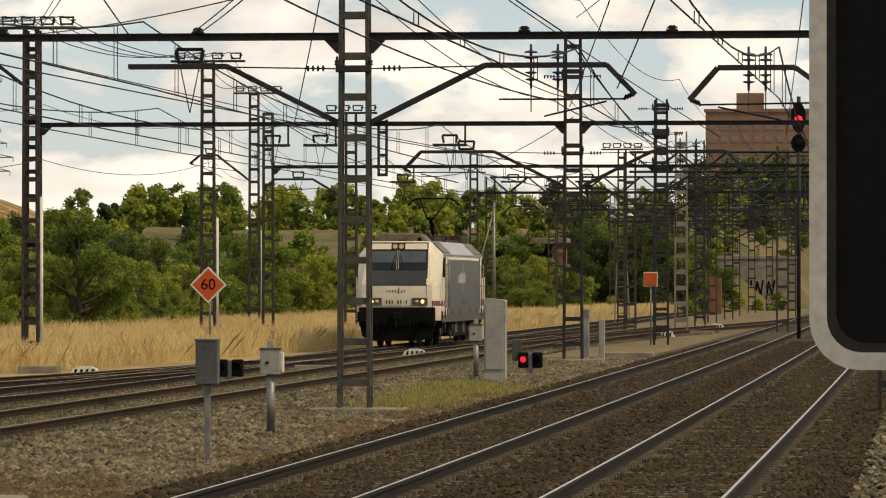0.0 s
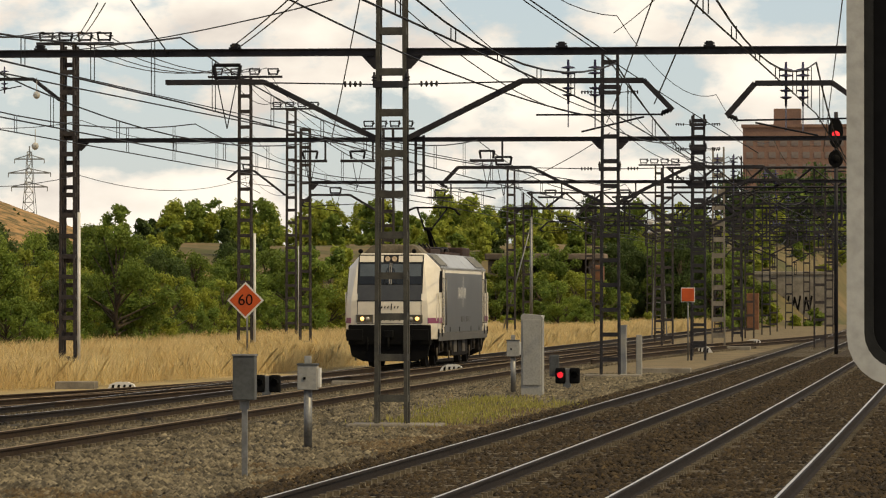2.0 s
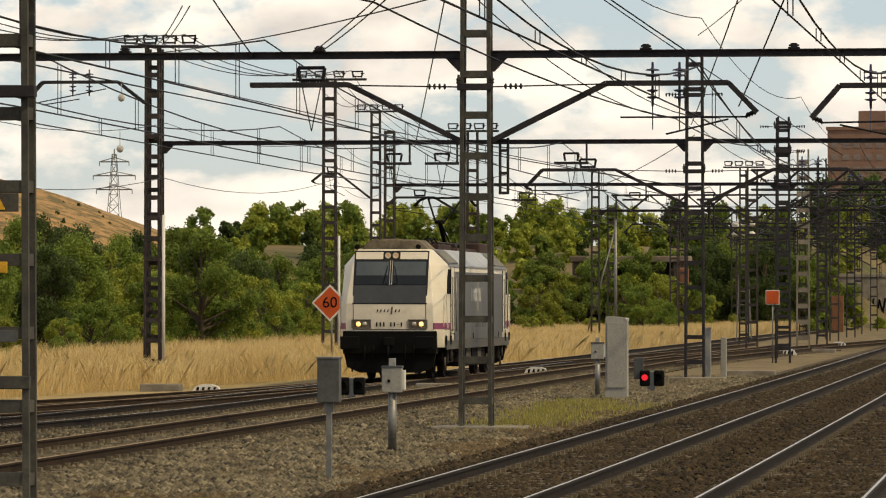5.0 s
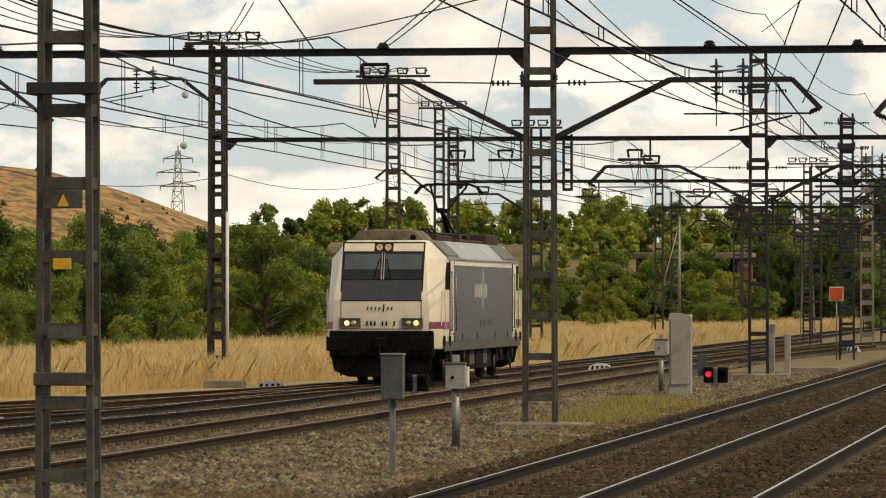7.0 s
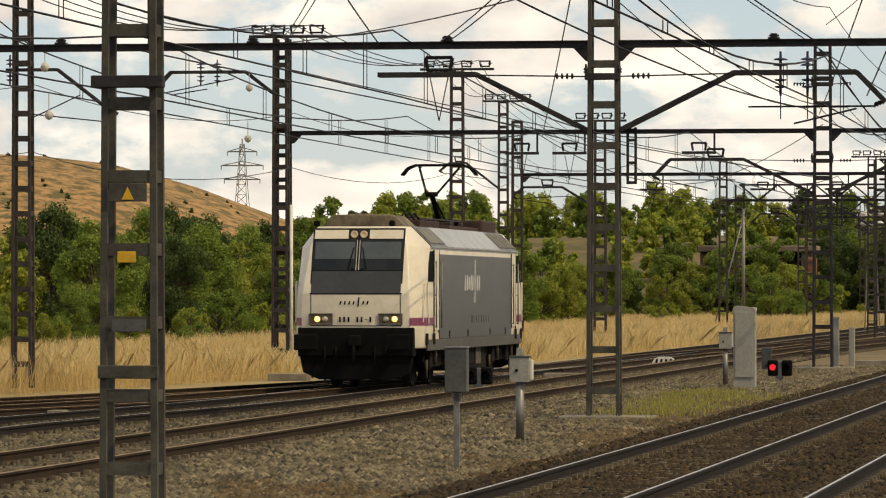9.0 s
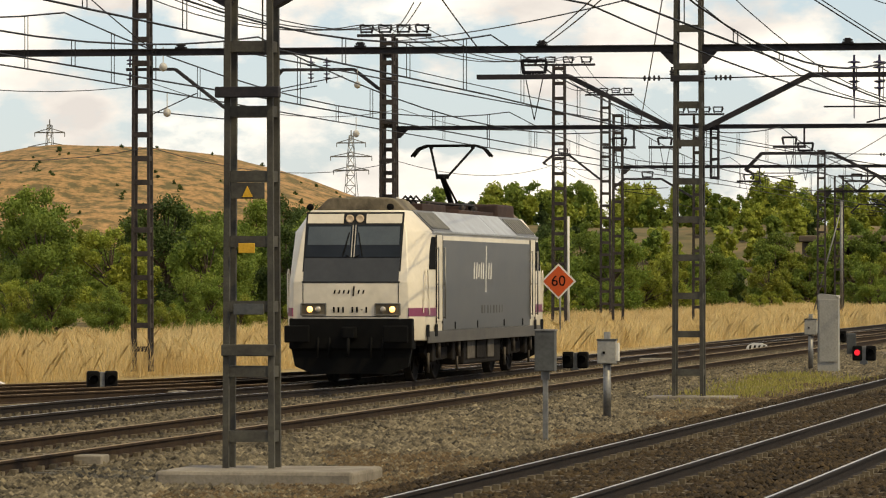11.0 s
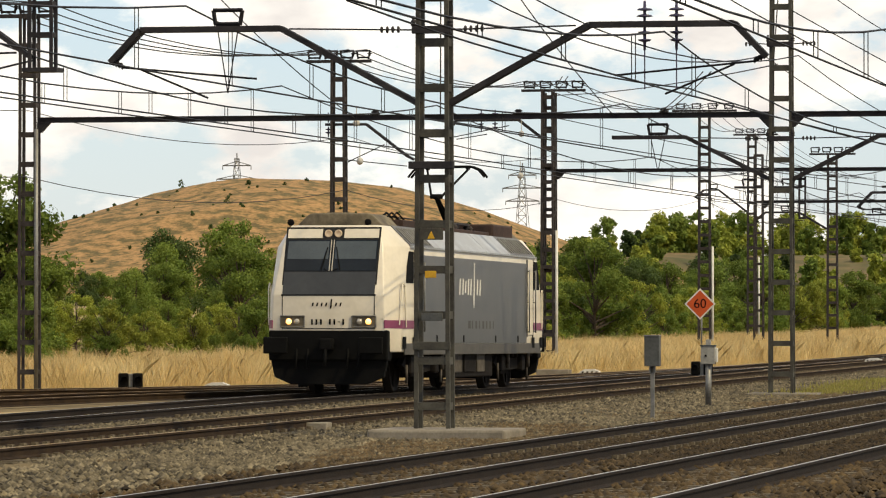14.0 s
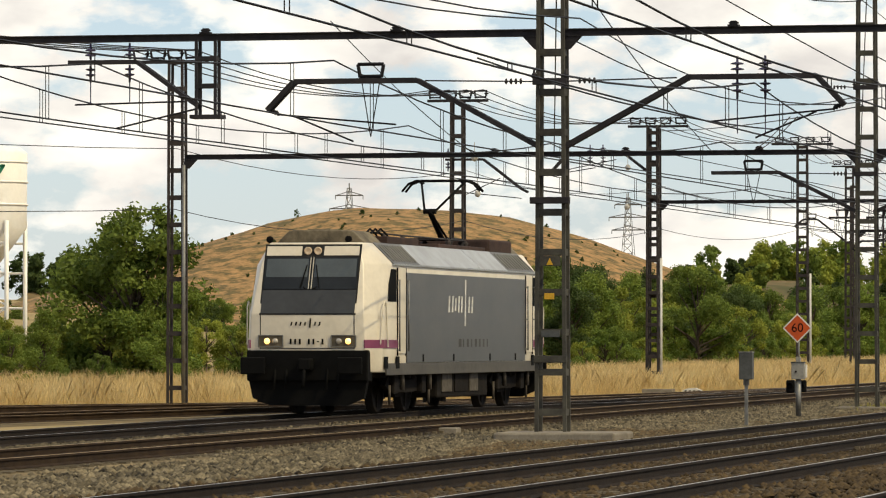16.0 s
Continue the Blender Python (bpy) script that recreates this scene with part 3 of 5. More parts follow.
    for e in (-1, 1):
        # face
        fb = bmesh.new()
        face_patch(fb, -1.03, 1.03, 2.16, 2.66, e)
        part("front_panel", fb, "front_grey", t, "dark grey panel below the windscreen")
        fr = bmesh.new()
        face_patch(fr, -1.06, 1.06, 2.13, 3.64, e, out=0.006)
        part("windscreen_surround", fr, "rubber", t)
        for x0, x1 in ((-1.02, -0.045), (0.045, 1.02)):
            gb = bmesh.new()
            face_patch(gb, x0, x1, 2.68, 3.36, e, out=0.014)
            ws = part("windscreen", gb, "windscreen", t, "dark windscreen pane with a painted blue-grey sky reflection")
            # paler patch painted over the upper glass as its sky reflection
            bb = bmesh.new()
            face_patch(bb, x0 + 0.03, x1 - 0.03, 2.94, 3.33, e, out=0.018)
            part("blind", bb, "blind", ws)
            wb = bmesh.new()
            xm = -0.07 if x0 < 0 else 0.07
            bar(wb, (xm, e * (face_y(2.66) + 0.05), 2.68), (xm * (4.2 if x0 < 0 else 4.6), e * (face_y(3.15) + 0.03), 2.82), 0.012, 5)
            bar(wb, (xm * 3, e * (face_y(2.7) + 0.05), 2.7), (xm * 1.4, e * (face_y(3.2) + 0.03), 3.2), 0.012, 5)
            part("wiper", wb, "black", ws)
            cb = bmesh.new()
            face_patch(cb, x0 * 1.0 if x0 < 0 else x0 + 0.2, x1 - 0.2 if x0 < 0 else x1, 3.4, 3.6, e, out=0.014)
            part("visor", cb, "cream", t, "dusty cream panel above the windscreen")
        ib = bmesh.new()
        for x in (-0.03, 0.03):
            bar(ib, (x, e * (face_y(2.68) + 0.02), 2.68), (x, e * (face_y(3.36) + 0.02), 3.36), 0.014, 5)
        part("windscreen_bar", ib, "galv", t)
        # seams of the lower face panel
        sm = bmesh.new()
        for a, c in (((-1.03, 1.4), (-1.03, 2.13)), ((1.03, 1.4), (1.03, 2.13)), ((-1.03, 1.42), (1.03, 1.42))):
            bar(sm, (a[0], e * (face_y(a[1]) + 0.001), a[1]), (c[0], e * (face_y(c[1]) + 0.001), c[1]), 0.009, 4)
        part("seam", sm, "rubber", t)
        # top lights, given a weak amber emission
        for x in (-0.11, 0.11):
            tb = bmesh.new()
            m = Matrix.Translation((x, e * (face_y(3.5) + 0.01), 3.5)) @ pose(0, 0, 0, 90 if e < 0 else -90)
            lathe(tb, [(0.085, -0.02), (0.085, 0.03), (0.07, 0.035), (0.05, 0.02), (0.01, 0.0)], 14, m)
            part("top_light", tb, "lamp_top", t, "round marker lamp with a faint amber glow")
        # headlights
        for x in (-0.8, 0.8):
            hb = bmesh.new()
            face_patch(hb, x - 0.26, x + 0.26, 1.46, 1.68, e, out=0.015)
            hl = part("headlight", hb, "roof_dirty", t, "rectangular headlight unit, one lamp lit")
            hr = bmesh.new()
            for a, c in (((-0.27, 1.45), (0.27, 1.45)), ((0.27, 1.45), (0.27, 1.69)), ((0.27, 1.69), (-0.27, 1.69)), ((-0.27, 1.69), (-0.27, 1.45))):
                bar(hr, (x + a[0], e * 8.99, a[1]), (x + c[0], e * 8.99, c[1]), 0.014, 5)
            part("rim", hr, "galv", hl)
            for dx, m in ((-0.08 if x < 0 else 0.1, "lamp_on"), (0.1 if x < 0 else -0.1, "lamp_off")):
                lb = bmesh.new()
                lathe(lb, [(0.066, 0.0), (0.06, 0.02), (0.015, 0.03)], 14, Matrix.Translation((x + dx, e * 8.985, 1.57)) @ pose(0, 0, 0, 90 if e < 0 else -90))
                part("lamp", lb, m, hl)
        # number bars and small emblem
        for j in range(8):
            if j in (3,):
                continue
            x = -0.38 + j * 0.1
            z0, z1 = (1.55, 1.57) if j == 6 else (1.5, 1.62)
            y = e * 8.99
            nb = bmesh.new()
            poly(nb, [(x * -e * 1.0, y, z0), ((x + 0.042) * -e, y, z0), ((x + 0.042) * -e, y, z1), (x * -e, y, z1)])
            part("number_bar", nb, "black", t, "dark bar of the running number")
        for u0, v0, v1 in ((-0.34, 0.0, 0.08), (-0.24, 0.0, 0.08), (-0.14, 0.0, 0.08), (-0.04, 0.0, 0.08), (0.07, -0.05, 0.16), (0.18, 0.0, 0.08), (0.28, 0.0, 0.08)):
            eb = bmesh.new()
            poly(eb, [(u * -e + 0.03 * e, e * 8.99, 1.9 + v) for u, v in ((u0, v0), (u0 + 0.035, v0), (u0 + 0.055, v1), (u0 + 0.02, v1))])
            part("emblem_bar", eb, "black", t, "small dark bar of the emblem")
        # buffer beam, buffers, plough
        bb = bmesh.new()
        box(bb, -1.33, 1.33, e * 8.55, e * 8.98, 0.72, 1.38, bevel=0.03)
        beam = part("buffer_beam", bb, "black", t, "black buffer beam")
        for x in (-1.06, 1.06):
            fb = bmesh.new()
            m = Matrix.Translation((x, e * 8.95, 1.05)) @ pose(0, 0, 0, 90 if e < 0 else -90)
            lathe(fb, [(0.15, 0), (0.14, 0.35), (0.1, 0.36), (0.1, 0.5)], 16, m)
            box(fb, x - 0.27, x + 0.27, e * 9.44, e * 9.5, 0.87, 1.23, bevel=0.025)
            part("buffer", fb, "black", t, "black buffer with a rectangular head")
        kb = bmesh.new()
        box(kb, -0.14, 0.14, e * 8.95, e * 9.25, 0.95, 1.2, bevel=0.03)
        bar(kb, (0, e * 9.2, 1.0), (0, e * 9.32, 0.6), 0.04, 6)
        part("coupling", kb, "black", t)
        for x in (-0.45, 0.45, -0.7, 0.7):
            hb = bmesh.new()
            bar(hb, (x, e * 8.95, 1.0), (x, e * 9.1, 0.55), 0.025, 6)
            part("hose", hb, "black", t)
        pb = bmesh.new()
        o = [(-1.3, 0.74), (1.3, 0.74), (1.22, 0.36), (0.85, 0.2), (-0.85, 0.2), (-1.22, 0.36)]
        prism(pb, o, "y", e * 8.72, e * 8.9)
        part("snow_plough", pb, "black", t, "black rail guard")
        cb = bmesh.new()
        prism(cb, [(-1.0, 3.66), (1.0, 3.66), (0.72, 3.93), (0.6, 3.96), (-0.6, 3.96), (-0.72, 3.93)], "y", e * 6.2, e * 7.85)
        bmesh.ops.bevel(cb, geom=cb.edges[:], offset=0.03, segments=2, affect="EDGES", profile=0.5)
        ac = part("air_conditioner", cb, "roof_dirty", t, "dirty beige roof unit")
        ab = bmesh.new()
        box(ab, -0.4, 0.1, e * 6.6, e * 7.4, 3.955, 3.99)
        part("lid", ab, "roof_dirty", ac)
        for x in (-1.02, 0.72):
            hb = bmesh.new()
            lathe(hb, [(0.05, 0), (0.075, 0.1), (0.075, 0.16), (0.03, 0.17)], 10, Matrix.Translation((x, e * 8.1, 3.75)) @ pose(0, 0, 0, 90 if e < 0 else -90))
            part("horn", hb, "black", t)
    # roof gear
    rb = bmesh.new()
    box(rb, -1.0, 1.0, -5.9, -2.9, 3.66, 3.86, bevel=0.02)
    part("roof_box", rb, "roof_brown", t, "rust-brown roof equipment box")
    part("roof_box", B(-0.98, 0.98, 4.5, 7.0, 3.66, 4.0, bevel=0.05), "roof_brown", t, "rust-brown roof equipment box")
    part("roof_box", B(-0.9, 0.9, -0.5, 4.4, 3.66, 3.8, bevel=0.02), "roof_brown", t, "rust-brown roof equipment box")
    rl = bmesh.new()
    for y in (-5.6, -4.2, -2.4, 2.2, 4.0):
        lathe(rl, [(0.05, 0), (0.08, 0.04), (0.05, 0.08), (0.08, 0.12), (0.05, 0.16), (0.08, 0.2), (0.04, 0.26)], 10, Matrix.Translation((0.5, y, 3.68)))
    bar(rl, (0.5, -5.6, 3.95), (0.5, 4.0, 3.95), 0.02, 6)
    part("roof_line", rl, "mast_rust", t)
    cab = bmesh.new()
    for x in (0.62, 0.74, 0.86):
        pts = [Vector((x, -6.35, 3.92)), Vector((x + 0.02, -6.0, 4.02)), Vector((x + 0.06, -5.6, 3.9)), Vector((x + 0.1, -5.3, 3.72))]
        for a, c in zip(pts, pts[1:]):
            bar(cab, a, c, 0.022, 5)
    part("cable", cab, "black", t)
    # pantograph, raised
    pg = bmesh.new()
    y0 = 3.2
    for x in (-0.45, 0.45):
        for y in (y0 - 0.6, y0 + 0.6):
            lathe(pg, [(0.06, 0), (0.09, 0.05), (0.05, 0.1), (0.09, 0.15), (0.05, 0.2)], 10, Matrix.Translation((x, y, 3.75)))
    box(pg, -0.5, 0.5, y0 - 0.65, y0 + 0.65, 3.95, 4.0)
    pn = part("pantograph_base", pg, "mast", t, "raised dark pantograph on its frame")
    pa = bmesh.new()
    bar(pa, (0.0, y0 + 0.5, 4.0), (0.0, y0 - 0.75, 4.62), 0.07, 8)
    bar(pa, (0.18, y0 + 0.3, 4.0), (0.05, y0 - 0.9, 4.6), 0.025, 6)
    part("lower_arm", pa, "black", pn)
    pu = bmesh.new()
    for x in (-0.5, 0.5):
        bar(pu, (x * 0.25, y0 - 0.75, 4.62), (x, y0 + 0.55, 5.3), 0.03, 6)
    bar(pu, (-0.15, y0 - 0.75, 4.62), (0.15, y0 - 0.75, 4.62), 0.06, 8)
    part("upper_arm", pu, "black", pn)
    ph = bmesh.new()
    for y in (y0 + 0.4, y0 + 0.75):
        pts = [(-0.95, y, 5.12), (-0.8, y, 5.3), (-0.6, y, 5.38), (0.6, y, 5.38), (0.8, y, 5.3), (0.95, y, 5.12)]
        for a, c in zip(pts, pts[1:]):
            bar(ph, a, c, 0.028, 6)
    for x in (-0.5, 0.5):
        bar(ph, (x, y0 + 0.4, 5.33), (x, y0 + 0.75, 5.33), 0.025, 6)
    part("collector_head", ph, "black", pn)
    # running gear
    for by in (-5.195, 5.195):
        gb = bmesh.new()
        for s in (-1, 1):
            prism(gb, [(by - 1.9, 0.62), (by - 1.5, 0.85), (by - 0.7, 0.72), (by + 0.7, 0.72), (by + 1.5, 0.85), (by + 1.9, 0.62), (by + 1.5, 0.5), (by + 0.6, 0.45), (by - 0.6, 0.45), (by - 1.5, 0.5)], "x", s * 1.12, s * 1.24)
        box(gb, -1.1, 1.1, by - 0.4, by + 0.4, 0.35, 0.8)
        bogie = part("bogie", gb, "under", t, "dark greasy bogie frame")
        for s in (-1, 1):
            for w in (-1.3, 1.3):
                ab = bmesh.new()
                box(ab, s * 1.15, s * 1.36, by + w - 0.2, by + w + 0.2, 0.42, 0.82, bevel=0.04)
                bar(ab, (s * 1.2, by + w - 0.3, 0.85), (s * 1.2, by + w - 0.3, 1.05), 0.1, 8)
                bar(ab, (s * 1.2, by + w + 0.3, 0.85), (s * 1.2, by + w + 0.3, 1.05), 0.1, 8)
                part("axle_box", ab, "under", bogie)
                db = bmesh.new()
                bar(db, (s * 1.38, by + w + 0.45, 0.5), (s * 1.38, by + w + 0.42, 1.0), 0.05, 8)
                part("damper", db, "under_light", bogie)
                nb = bmesh.new()
                bar(nb, (s * 1.33, by + w * 1.42, 0.2), (s * 1.33, by + w * 1.42, 0.62), 0.03, 6)
                part("sand_pipe", nb, "under_light", bogie)
            for dy in (-0.25, 0.25):
                sb = bmesh.new()
                bar(sb, (s * 1.3, by + dy, 0.75), (s * 1.3, by + dy, 1.1), 0.12, 10)
                part("spring", sb, "under", bogie)
    tb = bmesh.new()
    box(tb, -1.35, 1.35, -2.6, 2.6, 0.3, 0.9, bevel=0.04)
    tank = part("transformer_tank", tb, "under", t, "dark underfloor equipment case")
    for s in (-1, 1):
        for y0, y1, m in ((-2.2, -1.2, "under_light"), (-0.9, 0.3, "under"), (0.6, 1.5, "under_light")):
            part("case_lid", B(s * 1.352, s * 1.38, y0, y1, 0.42, 0.86, bevel=0.02), m, tank)
    ub = bmesh.new()
    box(ub, -1.2, 1.2, -8.5, 8.5, 0.78, 0.92)
    part("underframe", ub, "under", t)
    sets = []
    for y in (-6.495, -3.895, 3.895, 6.495):
        wb = bmesh.new()
        for s in (-1, 1):
            m = Matrix.Translation((s * 0.8, 0, 0)) @ pose(0, 0, 0, 0, 90 * s, 0)
            lathe(wb, [(0.15, 0.14), (0.3, 0.1), (0.55, 0.12), (0.56, 0.14), (0.625, 0.135), (0.63, 0.02), (0.66, 0.0), (0.66, -0.02), (0.55, -0.02), (0.2, 0.0)], 28, m)
            box(wb, s * 0.88, s * 0.935, -0.05, 0.05, -0.5, 0.5)
            box(wb, s * 0.88, s * 0.935, -0.5, 0.5, -0.05, 0.05)
        bar(wb, (-1.1, 0, 0), (1.1, 0, 0), 0.09, 10)
        w = part("wheelset", wb, "under", t, "steel wheelset with worn treads")
        w.location = (0, y, 0.627)
        sets.append((w, y))
    return t, sets


LOCO, WHEELSETS = locomotive()


# ---- overhead line ----
def column(bm, x, y, h, w=0.43, d=0.34, leg=0.075, step=0.6, plate=0.13, z0=-0.25, taper=0.0):
    """Two or four angle legs tied by plates."""
    for sx in (-1, 1):
        for sy in (-1, 1):
            bx, tx = x + sx * (w / 2 + taper), x + sx * w / 2
            bar(bm, (bx, y + sy * d / 2, z0), (tx, y + sy * d / 2, h), leg * 0.62, square=True)
    z = z0 + 0.5
    while z < h - 0.1:
        u = taper * (1 - (z - z0) / (h - z0))
        for sy in (-1, 1):
            box(bm, x - w / 2 - u, x + w / 2 + u, y + sy * d / 2 - 0.02, y + sy * d / 2 + 0.02, z, z + plate)
        for sx in (-1, 1):
            box(bm, x + sx * (w / 2 + u) - 0.02, x + sx * (w / 2 + u) + 0.02, y - d / 2, y + d / 2, z, z + plate)
        z += step
    return bm


def insulator(bm, at, up=True, discs=3, r=0.085, gap=0.075):
    s = 1 if up else -1
    prof = [(0.02, 0)]
    for k in range(discs):
        z = 0.06 + k * gap
        prof += [(0.025, z), (r, z + 0.01), (r * 0.8, z + 0.035), (0.025, z + 0.05)]
    prof += [(0.02, 0.06 + discs * gap + 0.06)]
    lathe(bm, prof, 10, Matrix.Translation(at) @ (Matrix() if up else pose(0, 0, 0, 180)))
    return bm


def gull(mast, x, y, s, z=4.88, rise=1.02, out=2.3, flat=2.15, drop=0.52, double=True, stand=False):
    """A cranked arm: slanting up from the mast, level over the track, turned down at the end."""
    bm = bmesh.new()
    pts = [(x + s * 0.25, z), (x + s * out, z + rise), (x + s * (out + flat), z + rise)]
    if drop:
        pts.append((x + s * (out + flat + 0.5), z + rise - drop))
    for (a, za), (b, zb) in zip(pts, pts[1:]):
        for dy in ((-0.09, 0.09) if double else (0,)):
            bar(bm, (a, y + dy, za), (b, y + dy, zb), 0.062, square=True)
    arm = part("arm", bm, "mast", mast, "cranked dark steel arm")
    for k, u in enumerate((0.38, 0.6)):
        xi = x + s * (out + flat * u)
        ib = bmesh.new()
        if s < 0 and not stand:
            if k:
                ib.free()
                continue
            for a, b in (((-0.2, 0.06), (-0.24, 0.3)), ((-0.24, 0.3), (0.24, 0.3)), ((0.24, 0.3), (0.2, 0.06)), ((-0.2, 0.08), (0.2, 0.08))):
                bar(ib, (xi + a[0], y, z + rise + a[1]), (xi + b[0], y, z + rise + b[1]), 0.035, 5)
            for dx in (-0.16, 0.16):
                bar(ib, (xi + dx, y, z + rise - 0.05), (xi, y, z + 0.2), 0.01, 4)
            part("shackle", ib, "wire", arm)
            continue
        insulator(ib, (xi, y, z + rise + 0.05), True, 2, 0.13, 0.1)
        insulator(ib, (xi, y, z + rise - 0.05), False, 2, 0.11, 0.12)
        bar(ib, (xi, y, z + rise - 0.4), (xi, y, z + 0.2), 0.012, 5)
        part("insulator", ib, "glass_ins", arm)
    if not drop:
        return arm
    rb = bmesh.new()
    xe = x + s * (out + flat + 0.5)
    for k in range(4):
        lathe(rb, [(0.02, 0), (0.06, 0.01), (0.05, 0.04), (0.02, 0.05)], 8, Matrix.Translation((xe - s * 0.05 * k, y, z + rise - drop - 0.02 * k)) @ pose(0, 0, 0, 0, -s * 70, 0))
    bar(rb, (xe - s * 0.2, y, z + rise - drop - 0.08), (xe - s * 2.4, y, z + 0.42), 0.018, 5)
    bar(rb, (xe - s * 0.5, y, z + rise - drop - 0.12), (xe - s * 1.6, y, z + 0.12), 0.018, 5)
    part("steady_arm", rb, "wire", arm)
    return arm


def shackles(mast, x, y, z, n=4, width=2.3, along=0.0):
    bm = bmesh.new()
    box(bm, x - width / 2, x + width / 2, y - 0.06, y + 0.06, z - 0.09, z, 0.01)
    bar_part = part("crossbar", bm, "mast", mast)
    for k in range(n):
        u = x - width / 2 + width * (k + 0.5) / n
        sb = bmesh.new()
        for a, b in (((-0.16, 0.02), (-0.2, 0.26)), ((-0.2, 0.26), (0.2, 0.26)), ((0.2, 0.26), (0.16, 0.02)), ((-0.16, 0.06), (0.16, 0.06))):
            bar(sb, (u + a[0], y, z + a[1]), (u + b[0], y, z + b[1]), 0.03, 5)
        insulator(sb, (u + 0.2, y, z + 0.1), True, 1)
        part("shackle", sb, "wire", bar_part)


def mast(name, label, x, y, h, w=0.43, d=0.34, mat="mast", taper=0.04, **k):
    t = thing(name, label, "mast", group="overhead line masts")
    part("column", column(bmesh.new(), x, y, h, w, d, taper=taper, **k), mat, t)
    return t


def fittings(t, x, y, zs, w=0.43, reach=0.6):
    """Tie plates, strain clamps and coiled wire ends on a mast."""
    for z in zs:
        bm = bmesh.new()
        box(bm, x - w / 2 - 0.1, x + w / 2 + 0.1, y - 0.27, y - 0.17, z, z + 0.12, 0.01)
        for s in (-1, 1):
            insulator(bm, (x + s * (w / 2 + 0.08), y - 0.2, z + 0.06), True, 2, 0.05, 0.05)
            bar(bm, (x + s * (w / 2 + 0.05), y - 0.2, z + 0.06), (x + s * (w / 2 + reach), y - 0.2, z + 0.1), 0.014, 5)
            for k in range(4):
                lathe(bm, [(0.015, 0), (0.055, 0.015), (0.05, 0.04), (0.015, 0.05)], 8, Matrix.Translation((x + s * (w / 2 + 0.3 + 0.09 * k), y - 0.2, z + 0.07)) @ pose(0, 0, 0, 0, s * 90, 0))
        part("clamp", bm, "mast", t)


BEAM_Z = 6.42


def gantry(y, left_x, left_h, mid_x, mid_h, right_x, z=BEAM_Z, mid_w=0.43, arms=True, base=True, right_h=8.5, mid_mat="mast", arm=None, left_arm=None):
    t = thing("overhead_line_gantry", "dark steel overhead line gantry across the tracks", "gantry", group="overhead line gantries")
    cols = [(mid_x, mid_h, mid_w, mid_mat), (right_x, right_h, 0.4, "mast")] + ([(left_x, left_h, 0.36, "mast_rust")] if left_x else [])
    for x, h, w, m in cols:
        part("column", column(bmesh.new(), x, y, h, w, taper=0.05 if x == mid_x else 0.03, step=0.72, plate=0.12), m, t, "battened steel column")
    xs = ([left_x] if left_x else []) + [mid_x, right_x]
    for a, b in zip(xs, xs[1:]):
        bm = bmesh.new()
        prism(bm, [(y - 0.07, z - 0.065), (y + 0.07, z - 0.065), (y + 0.07, z - 0.047), (y + 0.012, z - 0.047), (y + 0.012, z + 0.05), (y + 0.07, z + 0.05), (y + 0.07, z + 0.068), (y - 0.07, z + 0.068), (y - 0.07, z + 0.05), (y - 0.012, z + 0.05), (y - 0.012, z - 0.047), (y - 0.07, z - 0.047)], "x", a + 0.2, b - 0.2)
        beam = part("beam", bm, "mast", t, "dark rolled steel beam")
        for xe, s in ((a + 0.2, 1), (b - 0.2, -1)):
            kb = bmesh.new()
            prism(kb, [(xe, z - 0.067), (xe, z - 0.3), (xe + s * 0.12, z - 0.3), (xe + s * 0.34, z - 0.067)], "y", y - 0.05, y + 0.05)
            part("bracket", kb, "mast", beam)
    if arms:
        gull(t, mid_x, y, 1, **(arm or {}))
        gull(t, mid_x, y, -1, **(left_arm or arm or {}))
    if arms:
        lift = arm["z"] + arm["rise"] if arm else 5.9
        fittings(t, mid_x, y, (lift - 0.12,), reach=2.1)
    if mid_h > 9:
        fittings(t, mid_x, y, (8.0,))
    if arms and y > 60:
        hb = bmesh.new()
        for dx in (0.42, 0.56):
            bar(hb, (mid_x + dx, y, 3.95), (mid_x + dx, y, 4.95), 0.025, 4)
        for z0 in (3.95, 4.3, 4.7):
            box(hb, mid_x + 0.4, mid_x + 0.58, y - 0.03, y + 0.03, z0, z0 + 0.05)
        bar(hb, (mid_x + 0.2, y, 4.9), (mid_x + 0.58, y, 4.9), 0.03, 4)
        part("hanging_bracket", hb, "mast", t)
    if base:
        cb = bmesh.new()
        if y < 60:
            box(cb, mid_x - 0.85, mid_x + 1.35, y - 1.1, y + 0.7, -0.4, -0.04, 0.04)
        else:
            box(cb, mid_x - 0.75, mid_x + 0.9, y - 0.6, y + 0.6, -0.4, -0.13, 0.03)
        part("footing", cb, "concrete", t, "worn concrete footing")
    return t


near = gantry(48, -31.0, 8.5, -10.31, 10.6, 6.5, z=7.15, mid_w=0.42, mid_mat="mast_grey", arm={"z": 5.1, "rise": 1.22, "out": 2.5, "flat": 2.3})
sg = part("warning_plate", B(-10.5, -10.12, 47.76, 47.78, 2.94, 3.12, bevel=0.005), "mast_grey", near, "dark plate with yellow warning triangle")
tb = bmesh.new()
prism(tb, [(-10.37, 2.96), (-10.25, 2.96), (-10.31, 3.08)], "y", 47.745, 47.757)
part("triangle", tb, "amber", sg)
part("mast_plate", B(-10.41, -10.23, 47.74, 47.77, 2.34, 2.45, bevel=0.005), "amber", near, "small amber plate")
part("number_plate", B(-10.47, -10.13, 47.76, 47.78, 1.66, 1.78, bevel=0.005), "box_dark", near)
